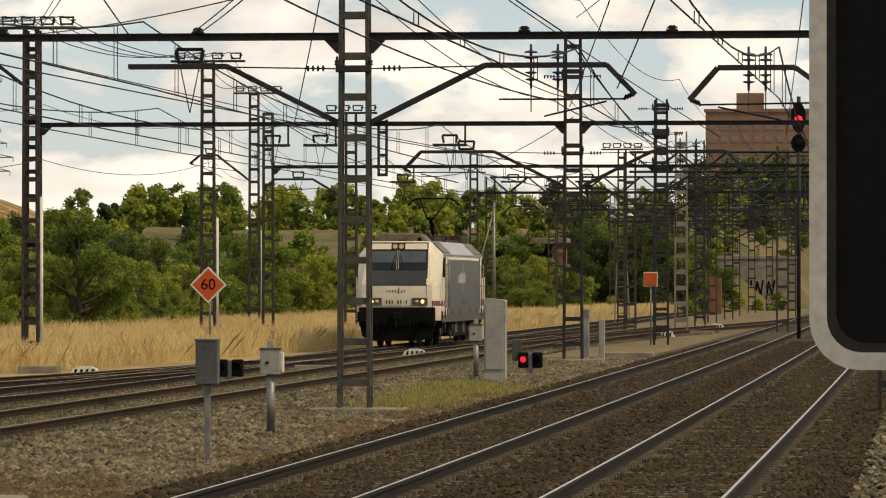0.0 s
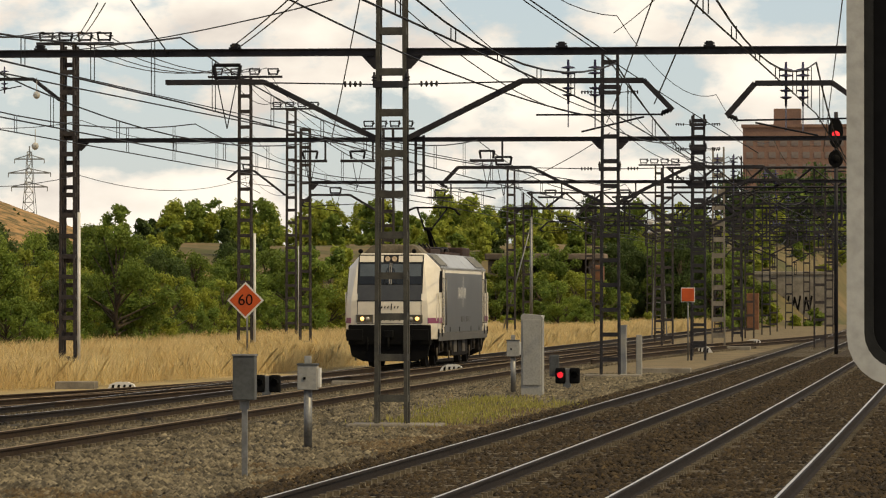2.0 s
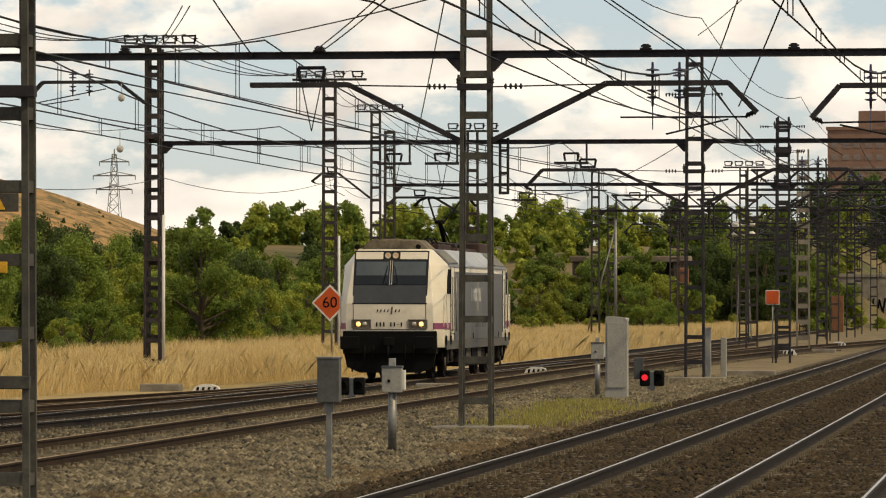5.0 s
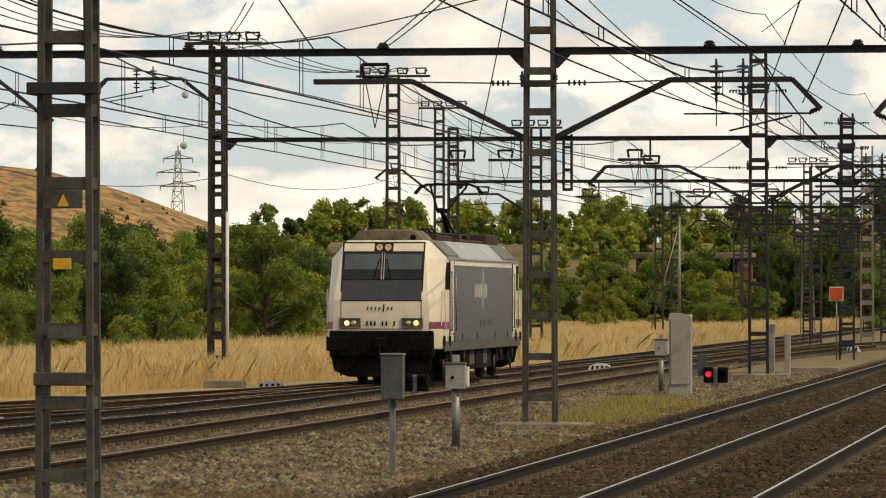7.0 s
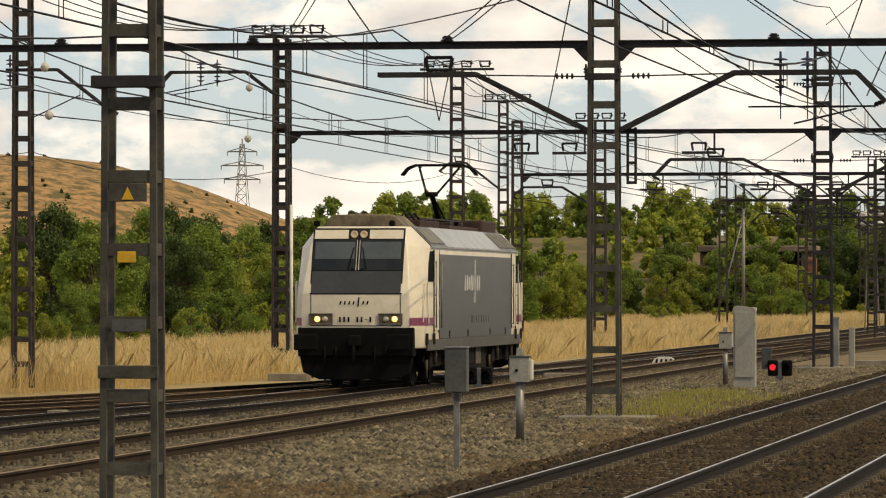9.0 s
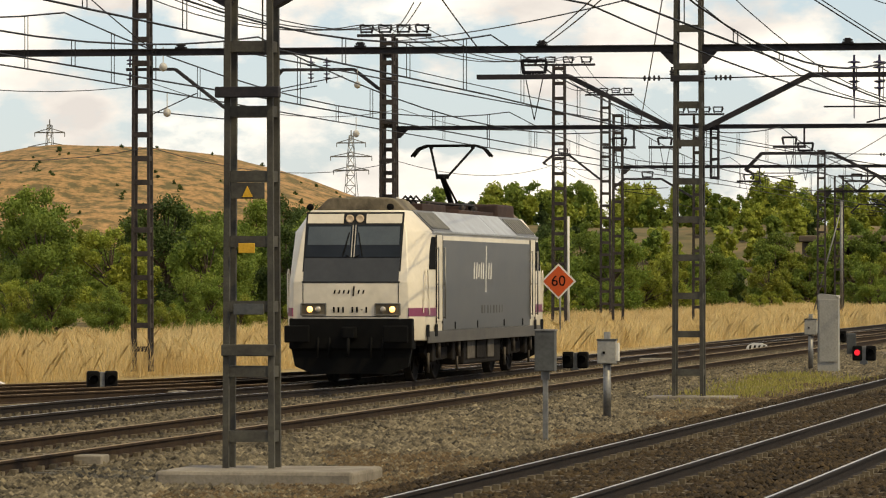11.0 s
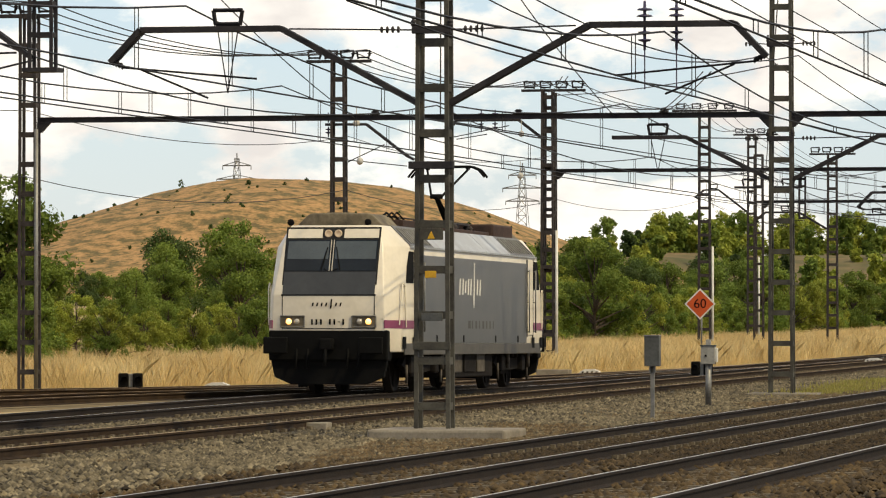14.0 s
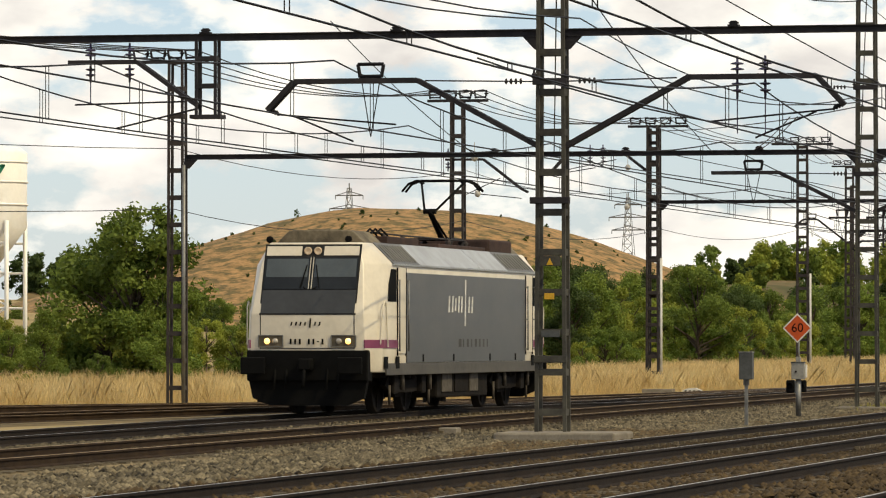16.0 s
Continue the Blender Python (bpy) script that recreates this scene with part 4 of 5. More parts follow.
part("tie_plate", B(-10.61, -10.01, 47.76, 47.86, 1.2, 1.33, bevel=0.01), "mast_grey", near)
part("tie_plate", B(-10.67, -9.95, 47.7, 47.84, 4.06, 4.18, bevel=0.01), "mast", near)
second = gantry(87, -28.6, 9.0, -10.2, 10.6, -0.75, mid_mat="mast_grey", left_arm={"z": 4.88, "rise": 1.02, "out": 2.28, "flat": 1.75, "drop": 0.0})
gull(second, -0.75, 87, -1, z=4.8, rise=1.04, out=1.7, flat=1.35, drop=0.57, stand=True)
shackles(second, -28.9, 87, 9.0, 4, 1.9)
cd = bmesh.new()
bar(cd, (-28.36, 86.78, -0.3), (-28.36, 86.78, 6.2), 0.05, 8)
part("conduit", cd, "galv", second, "pale cable conduit")
# post hung from the nearest beam, with a cranked arm
dp = bmesh.new()
column(dp, -16.76, 48, 7.1, 0.36, 0.26, leg=0.06, step=0.5, plate=0.08, z0=5.72)
box(dp, -17.05, -16.47, 47.8, 48.2, 5.66, 5.73)
hang = part("hanging_post", dp, "mast", near, "dark post hung from the beam")
ha = bmesh.new()
for a_, b_ in (((-16.94, 5.9), (-18.1, 6.72)), ((-18.1, 6.72), (-19.4, 6.72))):
    for dy in (-0.09, 0.09):
        bar(ha, (a_[0], 48 + dy, a_[1]), (b_[0], 48 + dy, b_[1]), 0.05, square=True)
bar(ha, (-16.94, 48, 5.85), (-18.5, 48, 5.5), 0.018, 5)
bar(ha, (-17.2, 48, 5.98), (-19.3, 48, 5.94), 0.018, 5)
part("hanging_arm", ha, "mast", hang)
for x_ in (-18.25, -19.0):
    hi = bmesh.new()
    insulator(hi, (x_, 48, 6.77), True, 2, 0.11, 0.09)
    insulator(hi, (x_, 48, 6.67), False, 2, 0.1, 0.1)
    bar(hi, (x_, 48, 6.4), (x_, 48, 5.95), 0.012, 5)
    part("insulator", hi, "glass_ins", hang)
gantry(144, -26.4, 9.5, -10.5, 9.25, 7.0, z=6.72)
gantry(200, -27.0, 9.0, -11.0, 9.5, 7.0, z=6.8, base=False)
gantry(258, -24.0, 9.0, -12.2, 9.5, 6.0, z=6.8, base=False)
gantry(318, -24.0, 9.0, -13.2, 9.0, 6.0, z=6.8, base=False)
gantry(385, -25.0, 9.0, -14.2, 9.0, 5.0, z=6.9, base=False)

# shackles hung under the beams
for gy, bz, xs in ((144, 6.72, (-19.3, -17.9, -14.1)), (200, 6.8, (-21.5, -17.0, -14.0, -6.5)), (258, 6.8, (-19.5, -15.5, -5.0))):
    for x in xs:
        t = thing("feeder_bracket", "dark shackle on a short bar under a beam", "bracket", group="feeder brackets")
        bm = bmesh.new()
        box(bm, x - 0.5, x + 0.5, gy - 0.05, gy + 0.05, bz - 0.66, bz - 0.58)
        bar(bm, (x + 0.45, gy, bz - 0.62), (x + 0.45, gy, bz - 0.05), 0.03, 4)
        part("bar", bm, "mast", t)
        sb = bmesh.new()
        for a, b in (((-0.18, 0.02), (-0.22, 0.24)), ((-0.22, 0.24), (0.22, 0.24)), ((0.22, 0.24), (0.18, 0.02))):
            bar(sb, (x + a[0], gy, bz - 0.58 + a[1]), (x + b[0], gy, bz - 0.58 + b[1]), 0.035, 5)
        for dx in (-0.15, 0.15):
            bar(sb, (x + dx, gy, bz - 0.6), (x, gy, bz - 1.4), 0.01, 4)
        part("shackle", sb, "wire", t)

# masts along the left-hand tracks
ml = mast("overhead_line_mast", "rusty battened mast with feeder shackles on top", -26.4, 143.6, 9.6, 0.36, mat="mast_rust")
shackles(ml, -26.2, 143.6, 9.6)
gull(ml, -26.4, 143.6, -1, z=7.9, rise=0.62, out=1.05, flat=2.25, drop=0.55, stand=True)
m9 = mast("overhead_line_mast", "rusty battened mast with feeder shackles on top", -27.6, 116, 9.3, 0.36, mat="mast_rust")
shackles(m9, -27.6, 116, 9.3, 4, 2.0)
hb = bmesh.new()
for (xa, za), (xb, zb) in zip(((-28.0, 7.36), (-26.75, 7.36), (-25.5, 6.4)), ((-26.75, 7.36), (-25.5, 6.4), (-25.3, 6.3))):
    for dy in (-0.08, 0.08):
        bar(hb, (xa, 116 + dy, za), (xb, 116 + dy, zb), 0.05, square=True)
bar(hb, (-27.4, 116, 6.3), (-25.5, 116, 6.1), 0.016, 5)
bar(hb, (-27.4, 116, 6.2), (-26.2, 116, 6.75), 0.016, 5)
sa = part("arm", hb, "mast", m9, "cranked dark steel arm, sloping down at its end")
ib = bmesh.new()
insulator(ib, (-27.92, 116, 7.42), True, 2, 0.1, 0.09)
insulator(ib, (-27.92, 116, 7.3), False, 2, 0.1, 0.1)
part("insulator", ib, "glass_ins", sa)
ma = mast("overhead_line_mast", "dark battened mast with feeder shackles on top", -28.0, 190, 10.7, 0.44, mat="mast_rust")
shackles(ma, -28.0, 190, 10.7, 4, 2.9)
mb = mast("overhead_line_mast", "dark battened mast with feeder shackles on top", -32.4, 235, 11.2, 0.4, mat="mast_rust")
shackles(mb, -32.2, 235, 11.2, 4, 2.4)
gull(mb, -32.4, 235, -1, z=7.0, rise=1.2, out=1.8, flat=0.8, drop=0.4)
for q, x, yy in ((ml, -26.05, 143.4), (ma, -27.6, 189.8), (mb, -32.0, 234.8)):
    bm = bmesh.new()
    bar(bm, (x, yy, -0.3), (x, yy, 4.6), 0.05, 8)
    part("conduit", bm, "white", q, "pale cable conduit")
for x, y, h in ((-24.2, 205, 9.2), (-16.5, 262, 9.2), (-14.2, 300, 8.4), (-9.5, 330, 8.0), (-6.0, 372, 8.4), (-18.0, 352, 9.0), (-21.0, 410, 8.5), (-12.5, 440, 8.5), (-4.0, 455, 8.5), (-17.0, 470, 8.5)):
    q = mast("overhead_line_mast", "distant dark overhead line mast", x, y, h, 0.4, mat="mast_rust")
    shackles(q, x, y, h, 4, 2.2)
    gull(q, x, y, 1 if x > -15 else -1, z=5.6, rise=0.8, out=1.6, flat=1.6, drop=0.4)
# mast with orange square, concrete column and pale lattice tower
sq = mast("overhead_line_mast", "grey battened mast with an orange square sign", -10.2, 185, 8.9, 0.44)
gull(sq, -10.2, 185, 1, z=5.6, rise=0.9, out=1.8, flat=1.8, drop=0.4)
for z in (6.5, 7.6, 8.5):
    fittings(sq, -10.2, 185, (z,))
mast("concrete_mast", "pale concrete battened mast beside the main line", -11.9, 233, 9.2, 0.5, mat="concrete", plate=0.22, step=0.75)
tw = thing("lighting_tower", "pale lattice lighting tower with round lamps", "tower")
part("lattice", column(bmesh.new(), -18.9, 300, 6.4, 0.3, 0.3, leg=0.07, taper=0.3, step=0.8, plate=0.05), "galv", tw)
for s in (-0.5, 0.5):
    for z in (6.0, 6.6):
        bm = bmesh.new()
        lathe(bm, [(0.05, -0.02), (0.2, 0.08), (0.22, 0.2), (0.1, 0.3)], 10, Matrix.Translation((-18.9 + s, 299.7, z)))
        bar(bm, (-18.9, 300, z + 0.1), (-18.9 + s, 299.8, z + 0.1), 0.03, 5)
        part("lamp", bm, "white", tw)
# slim pole with a stay, in front of the trees
pl = thing("wooden_pole", "slim pale pole with a slanting stay", "pole")
bm = bmesh.new()
bar(bm, (-23.3, 262, -0.3), (-23.3, 262, 6.4), 0.09, 8, 0.07)
part("shaft", bm, "galv", pl)
bm = bmesh.new()
bar(bm, (-23.3, 262, 6.0), (-24.9, 262, 0.0), 0.035, 6)
part("stay", bm, "galv", pl)


# ---- wires ----
SUPPORTS = [-60, 5, 48, 87, 144, 200, 258, 318, 385, 450]


def catenary(x, bends, label, z_top=6.7, z_bot=5.55, drops=7):
    t = thing("catenary", label, "overhead wire", group="catenary wires")
    up, low, dr = [], [], bmesh.new()
    pts = [(x + (bend(y) if bends else 0) + (0.2 if k % 2 else -0.2), y) for k, y in enumerate(SUPPORTS)]
    bu = bmesh.new()
    for (xa, ya), (xb, yb) in zip(pts, pts[1:]):
        up += [(xa + (xb - xa) * i / 12, ya + (yb - ya) * i / 12, z_top - 3.2 * (i / 12) * (1 - i / 12)) for i in range(1 if up else 0, 13)]
        bl = bmesh.new()
        bar(bl, (xa, ya, z_bot), (xb, yb, z_bot), 0.015, 4)
        part("contact_wire", bl, "wire", t)
        for i in range(drops):
            u = (i + 0.5) / drops
            q = (xa + (xb - xa) * u, ya + (yb - ya) * u)
            for s in (-0.03, 0.03):
                bar(dr, (q[0] + s, q[1], z_top - 3.2 * u * (1 - u)), (q[0] + s, q[1], z_bot), 0.008, 4)
    part("messenger_wire", tube(bu, up, 0.016), "wire", t)
    tagged(part("dropper_set", dr, "wire", t), "", "", "", "stuff")
    return t


catenary(-18.69, False, "thin dark catenary over the locomotive's track")
catenary(-14.18, False, "thin dark catenary over the siding")
catenary(-6.42, True, "thin dark catenary over the main line", z_top=6.2, z_bot=5.3)
catenary(-2.9, True, "thin dark catenary over the main line", z_top=6.2, z_bot=5.3)
catenary(-22.5, False, "thin dark catenary over the disused siding", z_top=7.2, z_bot=6.0)


def feeder(label, pts, r=0.016, sag=0.6):
    t = thing("feeder_line", label, "overhead wire", group="feeder lines")
    wire(pts, r, "wire", t, sag=sag)
    return t


FEED = [(-31.5, 20, 8.9), (-28.9, 87, 9.25), (-27.6, 116, 9.6), (-26.3, 143.6, 9.9), (-28.0, 190, 11.0), (-32.3, 235, 11.5), (-37, 320, 11)]
for off in (-0.85, -0.3, 0.3, 0.85):
    feeder("thin feeder wire slung from mast to mast", [(x + off, y, z) for x, y, z in FEED])
feeder("thin return wire low on the masts", [(x + 0.3, y, z - 2.6) for x, y, z in FEED], 0.01, 0.5)
feeder("thin return wire low on the masts", [(x + 0.2, y, z - 4.2) for x, y, z in FEED], 0.01, 0.5)
for x in (-10.6, -9.8):
    feeder("earth wire along the middle masts", [(x, y, 7.8 if k % 2 else 7.4) for k, y in enumerate(SUPPORTS)], 0.014, 0.7)
feeder("earth wire along the middle masts", [(-10.3, y, 10.3) for y in SUPPORTS], 0.014, 0.8)
# crossing wires of the turnouts and stays down to the masts
for a, b in (((-10.2, 87, 10.4), (-18.7, 144, 6.6)), ((-10.2, 87, 9.0), (-6.2, 144, 6.3)), ((-10.2, 48, 10.4), (-18.4, 87, 6.5)), ((-10.2, 48, 9.5), (-6.4, 87, 6.4)), ((-10.4, 144, 9.8), (-4.0, 87, 8.9)), ((-18.7, 87, 6.4), (-14.2, 200, 6.6)), ((-6.4, 87, 6.3), (-10.6, 200, 6.8)), ((-2.9, 60, 8.5), (-10.6, 144, 7.2)), ((-10.3, 87, 7.6), (-26.2, 144, 9.4)), ((-26.2, 144, 8.6), (-14.6, 200, 6.6)), ((-10.5, 144, 6.9), (-18.6, 200, 6.7)), ((-1.0, 48, 9.2), (-6.4, 100, 6.0)), ((-14.2, 87, 6.42), (-12.0, 60, 8.6)), ((-20.5, 87, 6.42), (-17.5, 60, 8.2)), ((-6.0, 200, 8.0), (-2.0, 87, 9.6)), ((-3.0, 144, 6.9), (-1.0, 87, 10.2))):
    feeder("thin slanting wire strung between gantries", [a, b], 0.015, 0.15)
# paired wires from the second gantry's beam and the outer masts
for dx in (0.0, 0.14):
    feeder("thin paired wire slanting up from a beam", [(-13.1 + dx, 87, 6.5), (-7.1 + dx, 55, 5.9)], 0.013, 0.05)
    feeder("thin paired wire slanting across the sidings", [(-26.4 + dx, 143.6, 9.5), (-16.0 + dx, 90, 7.5)], 0.013, 0.1)
feeder("crossing wire between the sidings and the main line", [(-9.9, 40, 6.25), (-9.4, 68, 6.2), (-8.6, 112, 6.2), (-8.6, 144, 6.6)], 0.016, 0.2)
# small hung gear: stubs on the beams and balls on the wires
gear = [(-20.0, 87), (-16.5, 87), (-13.0, 87), (-7.2, 87), (-4.6, 87), (-21.5, 48), (-16.8, 48), (-13.2, 48), (-7.0, 48), (-4.0, 48)]
for x, y in gear:
    t = thing("beam_clamp", "small dark wire clamp bolted on a gantry beam", "clamp", group="beam clamps")
    bm = bmesh.new()
    bz = 7.15 if y < 60 else BEAM_Z
    box(bm, x - 0.1, x + 0.1, y - 0.09, y + 0.09, bz + 0.07, bz + 0.1)
    box(bm, x - 0.06, x + 0.06, y - 0.05, y + 0.05, bz + 0.09, bz + 0.17, 0.015)
    bar(bm, (x - 0.09, y, bz + 0.13), (x + 0.09, y, bz + 0.13), 0.018, 6)
    part("stub", bm, "wire", t)
BALLS = [((-26.66, 140, 7.9), 0.11), ((-26.7, 140, 6.44), 0.11), ((-26.5, 114, 6.2), 0.11), ((-26.6, 114, 7.33), 0.11)]
for (x, y, z), r in BALLS:
    bm = bmesh.new()
    lathe(bm, [(0.02, -r), (r * 0.7, -r * 0.7), (r, 0), (r * 0.7, r * 0.7), (0.02, r)], 12, Matrix.Translation((x, y, z)))
    bar(bm, (x, y, z), (x, y, z + 0.5), 0.012, 4)
    tagged(part("wire_marker", bm, "pale_ins"), "pale round marker ball hung on a wire", "marker ball", "marker balls")


# ---- small things beside the track ----
def post_box(x, y):
    t = thing("post_box", "grey metal cabinet on a slim post", "equipment box")
    bm = bmesh.new()
    box(bm, x - 0.035, x + 0.035, y - 0.03, y + 0.03, -0.25, 0.8, 0.004)
    box(bm, x - 0.06, x + 0.06, y - 0.03, y + 0.0, 0.66, 0.82)
    part("post", bm, "galv", t)
    c = part("cabinet", B(x - 0.14, x + 0.14, y - 0.1, y + 0.12, 0.78, 1.34, bevel=0.008), "box_dark", t, "dull blue-grey cabinet")
    part("lid", B(x - 0.15, x + 0.15, y - 0.11, y + 0.13, 1.335, 1.36, bevel=0.004), "galv", c)


def meter_post(x, y, s=1.0):
    t = thing("junction_box", "pale grey junction box on a round post", "equipment box", group="junction boxes")
    bm = bmesh.new()
    bar(bm, (x, y, -0.25), (x, y, 0.72 * s), 0.065, 10)
    part("post", bm, "galv", t)
    c = part("box", B(x - 0.15, x + 0.15, y - 0.1, y + 0.1, 0.68 * s, 1.06 * s, bevel=0.012), "box_grey", t)
    part("lid", B(x - 0.16, x + 0.16, y - 0.11, y + 0.11, 1.055 * s, 1.085 * s, bevel=0.004), "box_dark", c)
    part("cap", B(x - 0.05, x + 0.05, y - 0.05, y + 0.05, 1.08 * s, 1.2 * s, bevel=0.01), "box_grey", c)
    part("socket", B(x + 0.15, x + 0.2, y - 0.06, y + 0.06, 0.72 * s, 1.02 * s, bevel=0.01), "white", c)
    part("clasp", B(x - 0.06, x - 0.02, y - 0.115, y - 0.1, 0.84 * s, 0.88 * s), "black", c)


post_box(-9.2, 62.4)
meter_post(-10.03, 74.6)
meter_post(-11.0, 118.8, 1.0)
cb = bmesh.new()
prism(cb, [(-10.52, -0.25), (-10.02, -0.25), (-10.02, 1.62), (-10.06, 1.68), (-10.48, 1.72), (-10.52, 1.68)], "y", 115.6, 116.1)
cab = thing("relay_cabinet", "tall pale grey relay cabinet with sloping top", "cabinet")
part("case", cb, "box_grey", cab)
part("door", B(-10.48, -10.06, 115.57, 115.6, 0.05, 1.58, bevel=0.006), "box_grey", cab)
part("lamp", B(-10.06, -9.98, 115.6, 115.7, 1.6, 1.68, bevel=0.01), "white", cab)
wp = thing("relay_cabinet", "narrow white cabinet standing at a mast foot", "cabinet")
part("case", B(-10.42, -10.18, 146.0, 146.3, -0.25, 1.25, bevel=0.02), "box_grey", wp)
part("cap", B(-10.44, -10.16, 145.98, 146.32, 1.25, 1.3, bevel=0.01), "box_grey", wp)
wp2 = thing("relay_cabinet", "small grey cabinet beside a mast", "cabinet")
part("case", B(-9.95, -9.78, 147.0, 147.2, -0.25, 1.0, bevel=0.02), "box_grey", wp2)


def dwarf(x, y, lit=True, turn=0.0, z=-0.2):
    t = thing("dwarf_signal", "low black ground signal" + (" showing red" if lit else ", unlit"), "signal", (x, y, z), turn, "dwarf signals")
    bm = bmesh.new()
    box(bm, -0.1, 0.1, -0.08, 0.08, 0.0, 0.5, 0.01)
    part("post", bm, "galv", t)
    for s in (-0.16, 0.2):
        h = part("head", B(s - 0.13, s + 0.13, -0.16, 0.06, 0.12, 0.52, bevel=0.04), "black", t)
        lb = bmesh.new()
        lathe(lb, [(0.08, 0), (0.08, 0.02), (0.02, 0.03)], 12, Matrix.Translation((s, -0.16, 0.34)) @ pose(0, 0, 0, 90))
        part("lens", lb, "red_on" if lit and s < 0 else "black", h)
        hb = bmesh.new()
        for k in range(6):
            a0, a1 = math.pi * k / 6, math.pi * (k + 1) / 6
            poly(hb, [(s + 0.1 * math.cos(a0), -0.16, 0.34 + 0.1 * math.sin(a0)), (s + 0.1 * math.cos(a1), -0.16, 0.34 + 0.1 * math.sin(a1)), (s + 0.1 * math.cos(a1), -0.28, 0.34 + 0.1 * math.sin(a1)), (s + 0.1 * math.cos(a0), -0.28, 0.34 + 0.1 * math.sin(a0))])
        part("hood", hb, "black", h)
    return t


dw = dwarf(-10.25, 125.5)
part("back_board", B(-0.45, -0.2, 0.0, 0.06, 0.3, 0.85, bevel=0.02), "box_dark", dw)
dwarf(-16.15, 113, False)
dwarf(-22.8, 92, False, 20, -0.31)
dwarf(-27.9, 93.6, False, 20, -0.32)
dwarf(-14.6, 165, False)


def bollard(x, y, turn=0.0, z=-0.2):
    t = thing("clearance_marker", "low white clearance marker with black stripes", "marker", (x, y, z), turn, "clearance markers")
    bm = bmesh.new()
    prism(bm, [(-0.42, 0), (0.42, 0), (0.3, 0.2), (0.14, 0.26), (-0.14, 0.26), (-0.3, 0.2)], "y", -0.12, 0.12)
    body = part("body", bm, "white", t)
    for k in range(4):
        x0 = -0.24 + k * 0.15
        sb = bmesh.new()
        poly(sb, [(x0 - 0.05, -0.124, 0.0), (x0 + 0.02, -0.124, 0.0), (x0 + 0.06, -0.124, 0.19), (x0 - 0.01, -0.124, 0.19)])
        part("stripe", sb, "black", body)


for x, y, z in ((-22.1, 128, -0.36), (-16.7, 159, -0.3), (-10.9, 248, -0.2), (-26.2, 96, -0.33), (-11.4, 210, -0.2)):
    bollard(x, y, 0.0, z)
for x, y, w, d in ((-24.4, 134, 1.1, 0.6), (-16.9, 136, 1.4, 0.5), (-9.4, 152, 1.6, 0.8), (-11.0, 222, 2.2, 1.2), (-13.2, 52, 0.5, 0.4), (-21.0, 90, 0.8, 0.5)):
    bm = bmesh.new()
    g = ground_height(x, y)
    box(bm, x - w / 2, x + w / 2, y - d / 2, y + d / 2, g - 0.08, g + 0.17, 0.02)
    tagged(part("concrete_slab", bm, "concrete"), "flat weathered concrete duct cover in the ballast", "slab", "concrete slabs")


def speed_sign(x, y, z):
    t = thing("speed_sign", "orange diamond speed board reading 60 on a pole", "sign", (x, y, 0))
    bm = bmesh.new()
    bar(bm, (0.05, 0.04, -0.3), (0.05, 0.04, z + 0.4), 0.035, 8)
    part("pole", bm, "galv", t)
    pb = bmesh.new()
    r = 0.62
    prism(pb, [(0, z - r), (r, z), (0, z + r), (-r, z)], "y", -0.02, 0.0)
    plate = part("plate", pb, "white", t, "pale-edged diamond")
    ob = bmesh.new()
    r = 0.54
    prism(ob, [(0, z - r), (r, z), (0, z + r), (-r, z)], "y", -0.026, -0.021)
    part("face", ob, "orange", plate)
    cu = bpy.data.curves.new("digits", "FONT")
    cu.body, cu.size, cu.align_x, cu.align_y, cu.extrude = "60", 0.52, "CENTER", "CENTER", 0.003
    cu.materials.append(M["black"])
    tx = new("digits", cu)
    tx.parent = plate
    tx.matrix_basis = pose(0, -0.031, z, 90, 0, 0)
    return t


speed_sign(-24.3, 165, 2.02)
sb = thing("route_sign", "square orange board on a slim post", "sign")
bm = bmesh.new()
bar(bm, (-10.55, 184.4, -0.3), (-10.55, 184.4, 2.5), 0.03, 6)
part("post", bm, "galv", sb)
part("board", B(-10.78, -10.32, 184.32, 184.36, 1.98, 2.46, bevel=0.01), "orange", sb)
part("edge", B(-10.81, -10.29, 184.36, 184.37, 1.95, 2.49), "white", sb)
bx = thing("equipment_hut", "rusty brown steel equipment cabinet", "cabinet")
part("case", B(-16.9, -16.0, 372, 373, -0.3, 2.5, bevel=0.04), "rust", bx)

# colour-light signal high beside the main line
sgl = thing("railway_signal", "tall black colour-light signal showing red", "signal")
bm = bmesh.new()
bar(bm, (-5.5, 200.5, -0.3), (-5.5, 200.5, 9.6), 0.08, 8)
for z in (5.6, 6.4, 7.2):
    bar(bm, (-5.9, 200.5, z), (-5.1, 200.5, z), 0.03, 5)
part("post", bm, "mast", sgl)
for z, lit in ((8.75, True), (7.7, False)):
    hb = bmesh.new()
    prism(hb, [(-5.5 + 0.3 * math.cos(a), z + (0.62 if lit else 0.36) * math.sin(a)) for a in [k * math.tau / 16 for k in range(16)]], "y", 199.95, 200.15)
    hd = part("head", hb, "black", sgl)
    lb = bmesh.new()
    lathe(lb, [(0.17, 0), (0.15, 0.03), (0.03, 0.05)], 14, Matrix.Translation((-5.5, 199.95, z - (0.1 if lit else 0))) @ pose(0, 0, 0, 90))
    part("lens", lb, "red_on" if lit else "black", hd)


